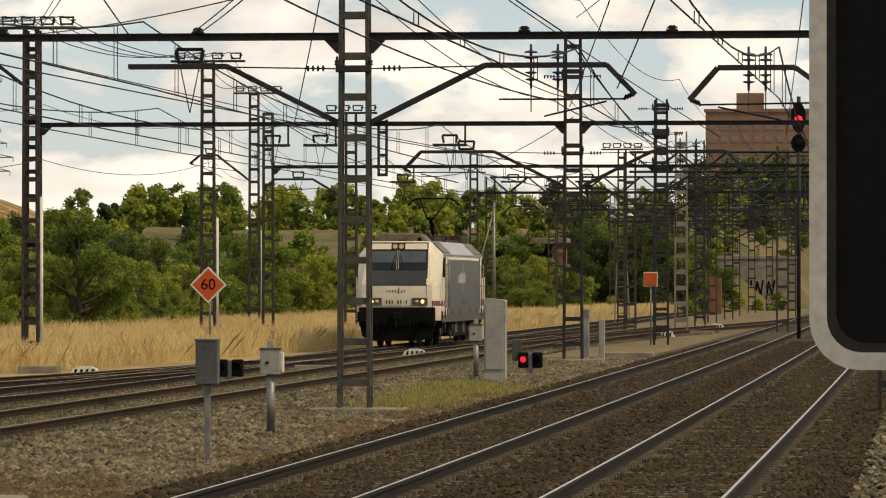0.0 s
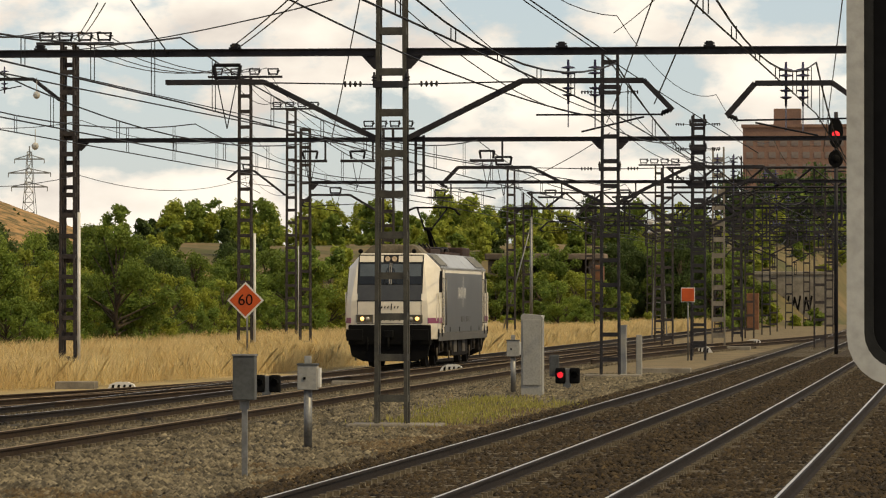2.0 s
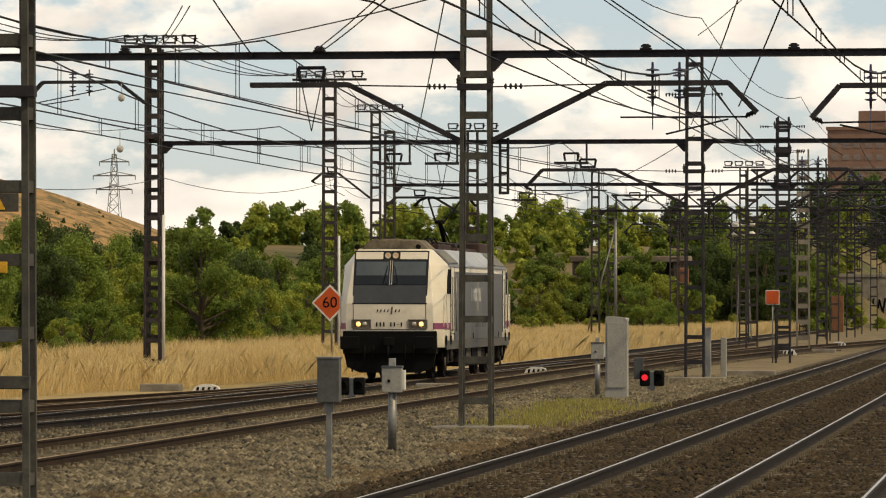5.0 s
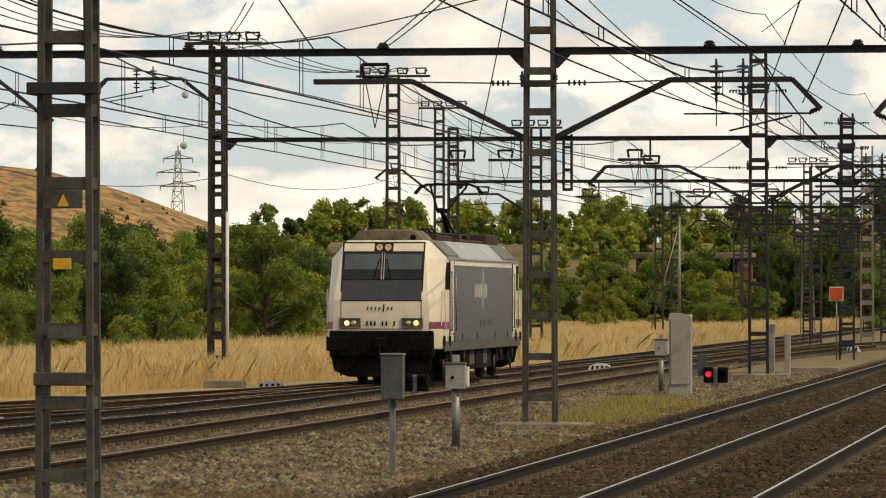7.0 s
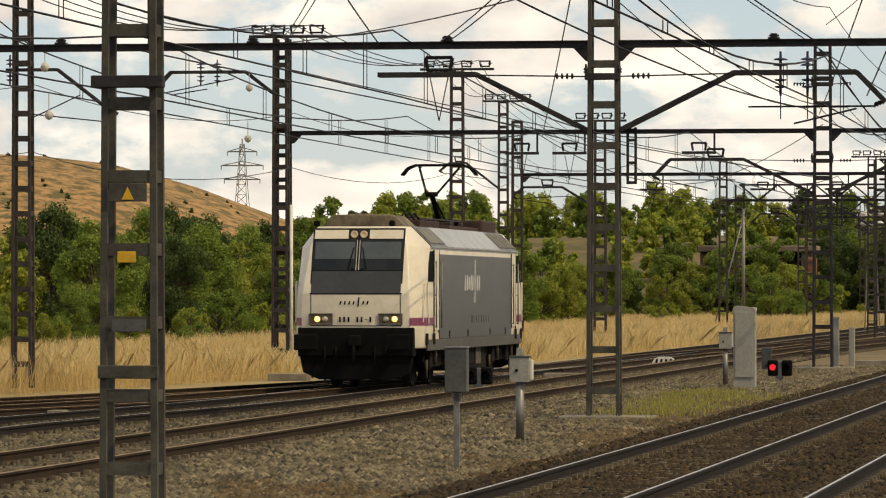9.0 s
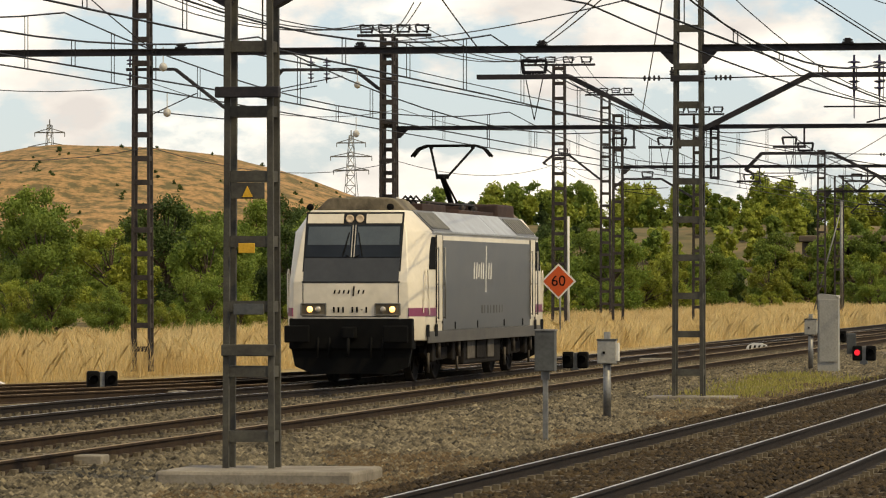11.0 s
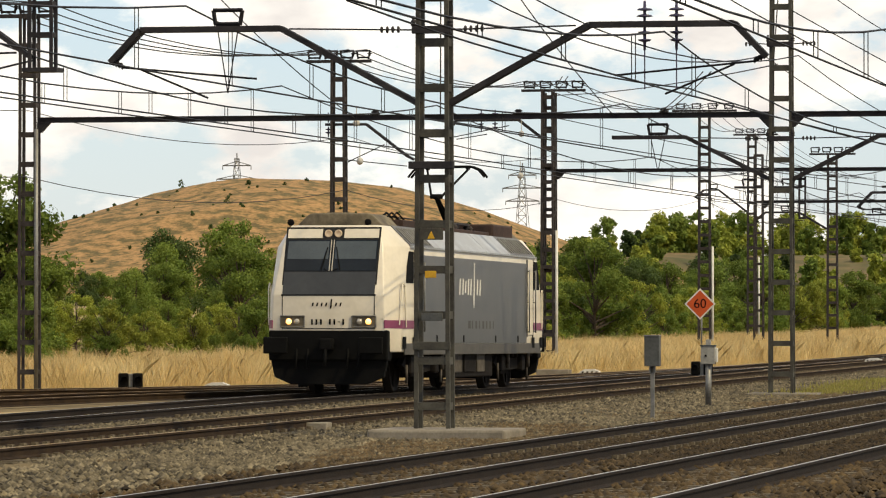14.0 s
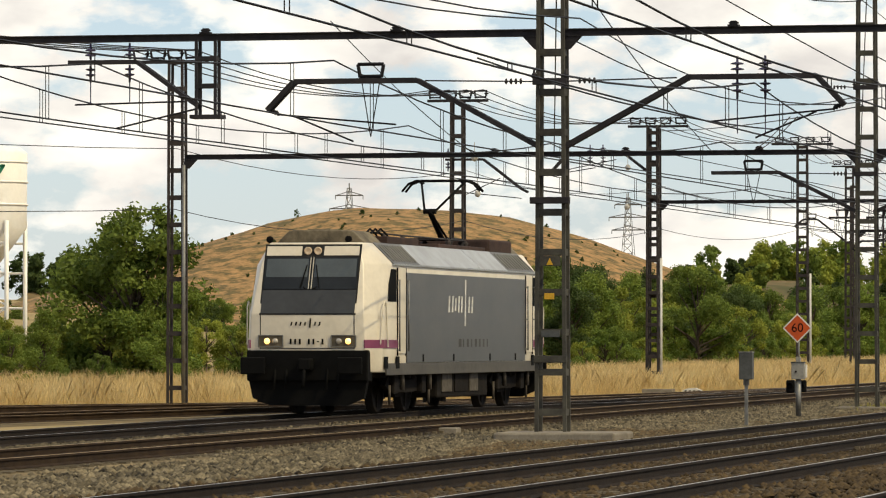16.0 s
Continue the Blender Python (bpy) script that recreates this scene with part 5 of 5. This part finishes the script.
# ---- plants ----
def leaf_cloud(rng, centres, radii, count, size):
    n = len(centres)
    pick = rng.choice(n, count, p=np.array(radii) ** 2 / (np.array(radii) ** 2).sum())
    d = rng.normal(size=(count, 3))
    d /= np.linalg.norm(d, axis=1, keepdims=True)
    r = np.array(radii)[pick][:, None] * (0.35 + 0.8 * rng.random((count, 1)))
    c = np.array(centres)[pick] + d * r * np.array([1, 1, 0.85])
    u = rng.normal(size=(count, 3)) * 0.7 + d * 0.1
    u /= np.linalg.norm(u, axis=1, keepdims=True)
    w = np.cross(u, d + rng.normal(size=(count, 3)) * 0.5)
    w /= np.linalg.norm(w, axis=1, keepdims=True)
    s = rng.uniform(size * 0.6, size * 1.4, (count, 1))
    return np.stack([c - u * s, c - w * s * 0.55, c + u * s, c + w * s * 0.55], 1)


def tree_meshes(seed, h, spread, leaves, leaf_size, mat, bushy=False):
    rng = np.random.default_rng(seed)
    tr = bmesh.new()
    stem = h * (0.12 if bushy else 0.3)
    bar(tr, (0, 0, -0.3), (0.05 * h * 0.2, 0, stem), h * 0.028, 8, h * 0.02)
    centres, radii = [], []
    lobes = 44
    for k in range(lobes):
        a, u = rng.uniform(0, math.tau), (k + 0.5) / lobes
        z = stem * 0.5 + (h * 0.93 - stem * 0.5) * u
        prof = math.sin(math.pi * min(1, 0.22 + 0.72 * u)) ** 0.7
        rr = spread * prof * rng.uniform(0.25, 1.0)
        c = (rr * math.cos(a), rr * math.sin(a), z)
        centres.append(c)
        radii.append(h * rng.uniform(0.055, 0.115) * (0.75 + 0.4 * prof))
        z0 = min(z * 0.6, h * 0.6)
        bar(tr, (0, 0, z0), c, h * 0.009, 5, h * 0.003)
    bar(tr, (0, 0, stem), (0, 0, h * 0.85), h * 0.018, 6, h * 0.004)
    v = leaf_cloud(rng, centres, radii, leaves, leaf_size)
    return to_mesh("trunk", tr, "bark"), v, mat


def quad_mesh(name, verts, mat):
    verts = np.asarray(verts, dtype=np.float32).reshape(-1, 3)
    n = len(verts) // 4
    me = bpy.data.meshes.new(name)
    me.vertices.add(n * 4)
    me.vertices.foreach_set("co", verts.ravel())
    me.loops.add(n * 4)
    me.loops.foreach_set("vertex_index", np.arange(n * 4, dtype=np.int32))
    me.polygons.add(n)
    me.polygons.foreach_set("loop_start", np.arange(0, n * 4, 4, dtype=np.int32))
    me.update(calc_edges=True)
    me.materials.append(M[mat])
    return me


KINDS = []
for k, (h, sp, lv, sz, m, bushy) in enumerate(((6.0, 2.5, 15000, 0.085, "leaf", True), (5.0, 2.4, 12000, 0.085, "leaf_bright", True), (7.0, 2.4, 15000, 0.09, "leaf_dark", False), (3.2, 2.0, 8000, 0.07, "leaf", True), (6.5, 1.6, 11000, 0.085, "leaf", True), (2.4, 1.8, 6500, 0.065, "leaf_bright", True))):
    tm, v, mat = tree_meshes(40 + k, h, sp, lv, sz, m, bushy)
    KINDS.append((tm, quad_mesh("crown", v, mat), h))
LABELS = ["leafy green tree at the edge of the dry grass", "light green bushy young tree", "dark green tree with open crown", "low green shrub in dry grass", "slender green tree beside the yard", "low yellow-green shrub in dry grass"]


def tree(kind, x, y, size=1.0, z=None):
    tm, cm, h = KINDS[kind]
    g = ground_height(x, y) if z is None else z
    t = thing("shrub" if h < 4 else "tree", LABELS[kind], "shrub" if h < 4 else "tree", (x, y, g), random.uniform(0, 360), "trees along the yard")
    t.scale = (size, size, size * random.uniform(0.9, 1.1))
    for nm, me in (("trunk", tm), ("crown", cm)):
        ob = new(nm, me)
        ob.parent = t
    return t


random.seed(11)
y = 66.0
while y < 296:
    x0 = -37 - max(0, 130 - y) * 0.1
    for row in range(4):
        x = x0 - row * 5.5 + random.uniform(-1.5, 1.5)
        low = y < 186
        kind = random.choice((4, 0, 1, 1, 4) if row and low else (0, 0, 1, 2, 4) if row else (0, 3, 3, 5, 1))
        tree(kind, x, y + random.uniform(-2, 2), random.uniform(0.62, 1.0) * (0.5 if low else 0.95))
    y += 4.6
tree(0, -41.1, 125, 1.15)
tree(0, -42.6, 127, 0.95)
tree(0, -39.8, 124, 0.7)
tree(1, -37.6, 126, 0.5)
# scrub between the belt and the bank, and dark trees by the main line
for k in range(40):
    x, yy = random.uniform(-48, -26), random.uniform(305, 392)
    tree(random.choice((1, 3, 3, 5, 5, 0)), x, yy, random.uniform(0.55, 0.9))
for k in range(20):
    x, yy = random.uniform(-31, -19), random.uniform(392, 436)
    tree(random.choice((0, 2, 2, 4)), x, yy, random.uniform(0.95, 1.25), -0.3)


def grass_field(name, count, where, h, mat, label, width=0.0048, lean=0.24, seed=5, plume=(0.6, 1.0, 0.9)):
    rng = np.random.default_rng(seed)
    p = where(rng, count)
    n = len(p)
    swell = 0.86 + 0.14 * np.sin(p[:, 0] * 1.7 + p[:, 1] * 0.23) * np.sin(p[:, 1] * 0.47 + 1.3)
    hh = rng.uniform(h[0], h[1], n) * swell
    a = rng.uniform(0, math.tau, n)
    w = rng.uniform(0.6, 1.5, n) * width * (1 + (p[:, 1] - 80) / 160)
    side = np.stack([np.cos(a) * w, np.sin(a) * w, np.zeros(n)], 1)
    b = np.stack([rng.normal(0, lean, n) * hh, rng.normal(0, lean, n) * hh, hh], 1)
    mid = p + b * np.array([0.6, 0.6, plume[0]])
    v = np.stack([p - side * plume[1], p + side * plume[1], mid + side * plume[2], p + b, mid - side * plume[2]], 1)
    me = bpy.data.meshes.new(name)
    me.vertices.add(n * 5)
    me.vertices.foreach_set("co", v.astype(np.float32).ravel())
    me.loops.add(n * 5)
    me.loops.foreach_set("vertex_index", np.arange(n * 5, dtype=np.int32))
    me.polygons.add(n)
    me.polygons.foreach_set("loop_start", np.arange(0, n * 5, 5, dtype=np.int32))
    me.update(calc_edges=True)
    me.materials.append(M[mat])
    return tagged(new(name, me), label, "grass", "", "stuff")


EDGE_Y, EDGE_X = [40, 60, 83, 96, 134, 161, 239, 330, 460], [-40, -36, -32.5, -29.6, -25.2, -22.8, -20.8, -20.4, -21]


def in_field(rng, count):
    yy = 60 + 370 * rng.random(count) ** 1.3
    edge = np.interp(yy, EDGE_Y, EDGE_X)
    x = edge - 17 * rng.random(count) ** 1.25 + rng.normal(0, 0.25, count)
    patch = 0.5 + 0.5 * np.sin(x * 0.9 + yy * 0.13) * np.sin(yy * 0.31 + x * 0.2)
    u = np.clip((yy - 72) / 30, 0, 1)
    return np.stack([x, yy, -0.25 - 0.14 * u * u * (3 - 2 * u)], 1)[rng.random(count) < 0.55 + 0.45 * patch]


grass_field("dry_grass", 580000, in_field, (0.38, 1.14), "grass", "tall dry straw-yellow grass along the yard", lean=0.34, width=0.0034, plume=(0.72, 0.6, 1.35))


def in_patch(rng, count):
    c = np.array([[-9.6, 94], [-10.2, 99], [-9.2, 103], [-10.6, 108], [-9.8, 90]])[rng.integers(0, 5, count)]
    q = c + rng.normal(0, 1, (count, 2)) * np.array([0.5, 2.0])
    return np.stack([q[:, 0], q[:, 1], np.full(count, -0.24)], 1)


grass_field("weeds", 5500, in_patch, (0.06, 0.22), "weed", "low yellow-green weeds in the ballast", width=0.008)


def in_litter(rng, count):
    q = np.stack([rng.uniform(-13, -8.4, count), rng.uniform(38, 140, count)], 1)
    keep = np.sin(q[:, 0] * 2.1 + q[:, 1] * 0.37) * np.sin(q[:, 1] * 0.21) > 0.35
    return np.stack([q[:, 0], q[:, 1], np.full(count, -0.23)], 1)[keep]


grass_field("dry_weeds", 9000, in_litter, (0.03, 0.12), "dry_weed", "sparse dry weeds among the stones", width=0.006, lean=0.7, seed=8)


# ---- distance ----
def mound(name, label, f, x0, x1, y0, y1, nx, ny, mat):
    bm = bmesh.new()
    g = [[bm.verts.new((x, yy, f(x, yy))) for yy in np.linspace(y0, y1, ny)] for x in np.linspace(x0, x1, nx)]
    for i in range(nx - 1):
        for j in range(ny - 1):
            bm.faces.new((g[i][j], g[i + 1][j], g[i + 1][j + 1], g[i][j + 1])).smooth = True
    return tagged(part(name, bm, mat), label, "hill", "", "structure")


def hill_z(x, y):
    a, b = (x + 84) / 21.5, (y - 345) / 34
    rough = noise.noise(Vector((x * 0.12, y * 0.12, 3))) * 0.5 + noise.noise(Vector((x * 0.4, y * 0.4, 7))) * 0.18
    return -1 + 12.8 * math.exp(-0.5 * (a * a + b * b)) + rough


mound("hill", "bare dry orange-brown hill dotted with small bushes", hill_z, -240, 10, 250, 470, 120, 60, "hill")
random.seed(5)
for k in range(16):
    x, yy = random.uniform(-100, -48), random.uniform(262, 290)
    tree(random.choice((0, 2, 4)), x, yy, random.uniform(0.5, 0.75), hill_z(x, yy) - 0.1)


def bank_z(x, y):
    u = max(0, min(1, (y - 395 - max(0, x + 18) * 7) / 75))
    return -0.6 + 7.8 * u * u * (3 - 2 * u) + noise.noise(Vector((x * 0.1, y * 0.1, 1))) * 0.6


mound("bank", "scrubby brown bank rising behind the yard", bank_z, -150, 70, 385, 700, 80, 60, "bank")


def woods(name, label, spots, mat, seed, leaves=1500, size=0.2):
    """Far trees in one mesh: clumped crowns of many small leaves."""
    rng = np.random.default_rng(seed)
    out = []
    for x, yy, z, h in spots:
        cs, rs = [], []
        for k in range(14):
            u = (k + 0.5) / 14
            prof = math.sin(math.pi * (0.2 + 0.75 * u)) ** 0.7
            a, rr = rng.uniform(0, math.tau), h * 0.36 * prof * rng.uniform(0.2, 1)
            cs.append((x + rr * math.cos(a), yy + rr * math.sin(a), z + h * (0.06 + 0.88 * u)))
            rs.append(h * rng.uniform(0.09, 0.17))
        out.append(leaf_cloud(rng, cs, rs, leaves, size))
    ob = soup(name, np.concatenate(out), 4, mat, label, "trees")
    return ob


spots = [(random.uniform(-85, -13), 400 + 120 * random.random()) for k in range(260)]
spots = [(x, yy, bank_z(x, yy) - 0.3, random.uniform(1.8, 4.4) * (1.25 if yy > 470 else 0.8)) for x, yy in spots]
woods("far_woods", "scattered green trees on the far bank", spots[:80], "leaf", 1)
woods("far_bright_woods", "light yellow-green trees on the far bank", spots[80:230], "leaf_bright", 2)
woods("far_dark_woods", "dark trees on the far bank", spots[230:], "leaf_dark", 3)
woods("end_woods", "dark trees beyond the end of the yard", [(x, yy, bank_z(x, yy) - 0.4, random.uniform(5, 9)) for x, yy in [(random.uniform(-26, 50), random.uniform(484, 570)) for k in range(80)]], "leaf_dark", 4, 1800, 0.22)
woods("hill_bushes", "small dark bushes dotted over the dry hill", [(x, yy, hill_z(x, yy) - 0.15, random.uniform(0.16, 0.42) * (2.0 if k % 9 == 0 else 1)) for k, (x, yy) in enumerate([(random.uniform(-150, -40), random.uniform(275, 350)) for k in range(420)])], "leaf_dark", 6, 90, 0.08)


def truss(y, x0, x1, z, h=0.9):
    """A lattice gantry far along the main line."""
    t = thing("lattice_gantry", "dark lattice gantry with hanging arms, far along the line", "gantry", group="lattice gantries")
    bm = bmesh.new()
    n = int((x1 - x0) / 1.1)
    for k in range(n):
        a, b = x0 + (x1 - x0) * k / n, x0 + (x1 - x0) * (k + 1) / n
        for dy in (-0.35, 0.35):
            bar(bm, (a, y + dy, z), (b, y + dy, z), 0.05, 4)
            bar(bm, (a, y + dy, z + h), (b, y + dy, z + h), 0.05, 4)
            bar(bm, (a, y - 0.35, z + (h if dy > 0 else 0)), (a, y + 0.35, z + (h if dy > 0 else 0)), 0.03, 4)
            bar(bm, (a, y + dy, z if k % 2 else z + h), (b, y + dy, z + h if k % 2 else z), 0.035, 4)
    part("beam", bm, "mast", t)
    for x in (x0, (x0 + x1) / 2 - 3, x1):
        part("column", column(bmesh.new(), x, y, z + h, 0.5, 0.5, step=0.8), "mast_rust", t)
    for x in (x0 + 4, x0 + 8, x0 + 14, x0 + 19):
        if x < x1:
            gull(t, x, y, 1 if int(x) % 2 else -1, z=z - 1.6, rise=0.8, out=1.4, flat=1.4, drop=0.5, double=False)
            hb = bmesh.new()
            bar(hb, (x, y, z - 1.8), (x, y, z), 0.06, 4)
            part("hanger", hb, "mast", t)


truss(228, -14, 6, 7.2)
truss(290, -26, 6, 7.4)
truss(350, -27, 5, 7.6)
truss(420, -27, 5, 7.8)

# ruined loading ramp
ru = thing("loading_ramp", "derelict brown concrete loading ramp with broken openings", "ruin")
bm = bmesh.new()
box(bm, -36.6, -27.6, 372, 376, 5.0, 5.5, 0.1)
part("deck", bm, "wall_far", ru)
for x in (-36.0, -33.6, -31.2, -28.4):
    part("pier", B(x - 0.4, x + 0.4, 372.4, 375.5, -0.5, 5.0, bevel=0.08), "wall_far", ru)
part("rusty_tank", B(-28.4, -27.5, 370, 371.4, 0.4, 4.6, bevel=0.15), "rust", ru)
part("back_wall", B(-36.2, -28.0, 375.3, 375.8, -0.5, 5.0), "wall_far", ru)
for x, z in ((-33.0, 3.2), (-31.6, 3.6), (-30.0, 2.9)):
    part("rubble", B(x - 0.7, x + 0.7, 371, 372.2, z - 0.6, z + 0.3, bevel=0.2), "concrete", ru)

for x, yy, k in ((-36.5, 366, 1), (-35, 364, 3), (-33.4, 367, 0), (-31.8, 365, 3), (-30.2, 367, 5), (-29, 364, 1), (-37.8, 368, 0), (-27.4, 366, 3), (-26.2, 369, 5), (-35.6, 369, 1), (-32.2, 369, 1), (-30.9, 370, 0), (-29.6, 369, 1), (-28.2, 369.5, 5)):
    tree(k, x, yy, 0.98 if k in (0, 1) else 1.2, -0.3)

# retaining wall with unreadable graffiti, far ahead
gw = thing("retaining_wall", "weathered concrete retaining wall with dark graffiti", "wall", kind="structure")
part("panel", B(-23, -12.2, 436, 437, -0.5, 4.2), "concrete", gw)
part("coping", B(-23.2, -12, 435.9, 437.1, 4.2, 4.5, bevel=0.04), "concrete", gw)
bm = bmesh.new()
for k in range(4):
    strokes(bm, [[(-0.3, 0), (-0.1, 1.4), (0.2, 0.3), (0.4, 1.5)]], (lambda u, v, k=k: (-17.5 + k * 1.0 + u, 435.98, 0.8 + v)), 0.16)
part("graffiti", bm, "black", gw)

# brick apartment block on the skyline
bl = thing("apartment_building", "reddish brick apartment block on the skyline", "building")
BX0, BX1, BY, BZ0, BZ1 = -60, -33, 1300, -1, 47
part("wall", B(BX0, BX1, BY, BY + 16, BZ0, BZ1), "brick_far", bl)
part("roof", B(BX0 - 0.4, BX1 + 0.4, BY - 0.4, BY + 16.4, BZ1, BZ1 + 0.8), "brick_far", bl)
part("stair_tower", B(BX0 + 8, BX0 + 15, BY + 2, BY + 10, BZ1, BZ1 + 5), "brick_far", bl)
part("wing", B(BX1, BX1 + 12, BY + 4, BY + 20, BZ0, BZ1 + 5), "silo", bl)
wm_ = to_mesh("window", B(-0.9, 0.9, -0.12, 0.12, -0.8, 0.8), "pane_far")
for i in range(9):
    for j in range(11):
        ob = new("window", wm_)
        ob.parent = bl
        ob.location = (BX0 + 1.8 + i * 2.95, BY, BZ0 + 12 + j * 3.2)


def pylon(x, y, z0, h):
    t = thing("transmission_pylon", "grey lattice power pylon on the skyline", "pylon", (x, y, z0), 0, "power pylons")
    bm = bmesh.new()
    w0, w1 = h * 0.1, h * 0.018
    n = 10
    lv = [(h * 0.95 * k / n, w0 + (w1 - w0) * (k / n) ** 0.7) for k in range(n + 1)]
    for (za, wa), (zb, wb) in zip(lv, lv[1:]):
        for sx in (-1, 1):
            for sy in (-1, 1):
                bar(bm, (sx * wa, sy * wa, za), (sx * wb, sy * wb, zb), h * 0.0038, 4)
            bar(bm, (-sx * wa, -wa, za), (sx * wb, -wb, zb), h * 0.003, 4)
        bar(bm, (-wb, -wb, zb), (wb, -wb, zb), h * 0.003, 4)
    bar(bm, (0, 0, h * 0.9), (0, 0, h), h * 0.006, 4)
    part("lattice", bm, "galv", t)
    for u, s in ((0.62, 0.17), (0.75, 0.2), (0.88, 0.14)):
        ab = bmesh.new()
        for k in (-1, 1):
            bar(ab, (0, 0, h * u), (k * h * s, 0, h * u), h * 0.006, 4)
            bar(ab, (0, 0, h * u + h * 0.04), (k * h * s, 0, h * u), h * 0.004, 4)
            bar(ab, (k * h * s, 0, h * u), (k * h * s, 0, h * (u - 0.04)), h * 0.004, 4)
        part("crossarm", ab, "galv", t)


pylon(-80.6, 420, 6.0, 9.2)
pylon(-107.7, 420, 6.6, 9.7)

# silo by the bushes
si = thing("silo", "pale cylindrical silo on a steel stand", "silo")
bm = bmesh.new()
lathe(bm, [(0.35, 4.4), (1.58, 6.0), (1.6, 9.0), (1.3, 9.25), (0.2, 9.36)], 28, Matrix.Translation((-54.7, 150, 0)))
for z in (6.9, 7.8, 8.6):
    lathe(bm, [(1.6, z), (1.64, z + 0.02), (1.64, z + 0.06), (1.6, z + 0.08)], 28, Matrix.Translation((-54.7, 150, 0)))
part("tank", bm, "silo", si)
bm = bmesh.new()
for sx in (-1, 1):
    for sy in (-1, 1):
        bar(bm, (-54.7 + sx * 1.2, 150 + sy * 1.2, 0.2), (-54.7 + sx * 1.2, 150 + sy * 1.2, 6.3), 0.09, 6)
    for z in (1.4, 2.8, 4.2, 5.4):
        bar(bm, (-54.7 - 1.2, 150 + sx * 1.2, z), (-54.7 + 1.2, 150 + sx * 1.2, z), 0.05, 5)
        bar(bm, (-54.7 - sx * 1.2, 148.8, z - 1.3), (-54.7 + sx * 1.2, 148.8, z), 0.04, 5)
part("stand", bm, "silo", si)
bm = bmesh.new()
strokes(bm, [[(-0.3, 0.25), (0.3, 0.25), (0, -0.25), (-0.3, 0.25)]], (lambda u, v: (-53.9 + u, 148.58 + 0.28 * u, 8.2 + v)), 0.12)
part("emblem", bm, "green_mark", si)
woods("ridge_woods", "dark trees along a far ridge", [(x, 452 + 8 * random.random(), ground_height(x, 450) - 0.3, random.uniform(3.4, 5.0)) for x in [random.uniform(-168, -122) for k in range(46)]], "leaf_dark", 9, 900, 0.22)

# ---- window of the observer's train ----
WIN = thing("train_window", "grey rounded train window frame with dark glass", "train window", (0, 0, 0))


def rounded(x0, x1, z0, z1, r, n=6):
    pts = []
    for cx, cz, a0 in ((x1 - r, z1 - r, 0), (x0 + r, z1 - r, 90), (x0 + r, z0 + r, 180), (x1 - r, z0 + r, 270)):
        for k in range(n + 1):
            a = radians(a0 + 90 * k / n)
            pts.append((cx + r * math.cos(a), cz + r * math.sin(a)))
    return pts


def ring(name, outer, inner, y0, y1, mat, parent, label=""):
    bm = bmesh.new()
    n = len(outer)
    loops = [[bm.verts.new((p[0], y, p[1])) for p in o] for o, y in ((outer, y0), (inner, y0), (inner, y1), (outer, y1))]
    for a, b in ((0, 1), (1, 2), (2, 3), (3, 0)):
        for k in range(n):
            bm.faces.new((loops[a][k], loops[a][(k + 1) % n], loops[b][(k + 1) % n], loops[b][k]))
    bmesh.ops.recalc_face_normals(bm, faces=bm.faces[:])
    return part(name, bm, mat, parent, label)


WX0, WZ0, WY = -0.152, 1.953, 6.0
fr = ring("frame", rounded(WX0, 0.9, WZ0, 2.9, 0.06), rounded(WX0 + 0.021, 0.879, WZ0 + 0.021, 2.879, 0.042), WY, WY + 0.03, "frame_white", WIN)
ring("gasket", rounded(WX0 + 0.021, 0.879, WZ0 + 0.021, 2.879, 0.042), rounded(WX0 + 0.032, 0.868, WZ0 + 0.032, 2.868, 0.036), WY + 0.004, WY + 0.03, "rubber", WIN)
bm = bmesh.new()
prism(bm, rounded(WX0 + 0.031, 0.869, WZ0 + 0.031, 2.869, 0.037), "y", WY + 0.016, WY + 0.022)
part("pane", bm, "pane_dark", WIN)
part("bracket", B(0.86, 0.94, WY, WY + 0.06, -0.16, 2.95, bevel=0.01), "frame_white", WIN)


# ---- what moves ----
def motions():
    ts, ys = [t for t, y in LOCO_ROWS], [y for t, y in LOCO_ROWS]
    rows = []
    for k in range(33):
        y = float(np.interp(k / 2, ts, ys))
        a, b = dip(y - 5.2), dip(y + 5.2)
        rows.append((k / 2, pose(LOCO_X, y, (a + b) / 2, math.degrees((b - a) / 10.4))))
    walk(LOCO, rows)
    for w, y0 in WHEELSETS:
        rows = []
        for k in range(161):
            t = k / 10
            gone = ys[0] - float(np.interp(t, ts, ys))
            rows.append((t, Matrix.Translation((0, y0, 0.627)) @ Matrix.Rotation(gone / 0.627, 4, "X")))
        walk(w, rows)
    walk(WIN, [(t, pose(x, y, z - 2.057)) for t, x, y, z, yaw, pitch, roll in ROWS])


motions()
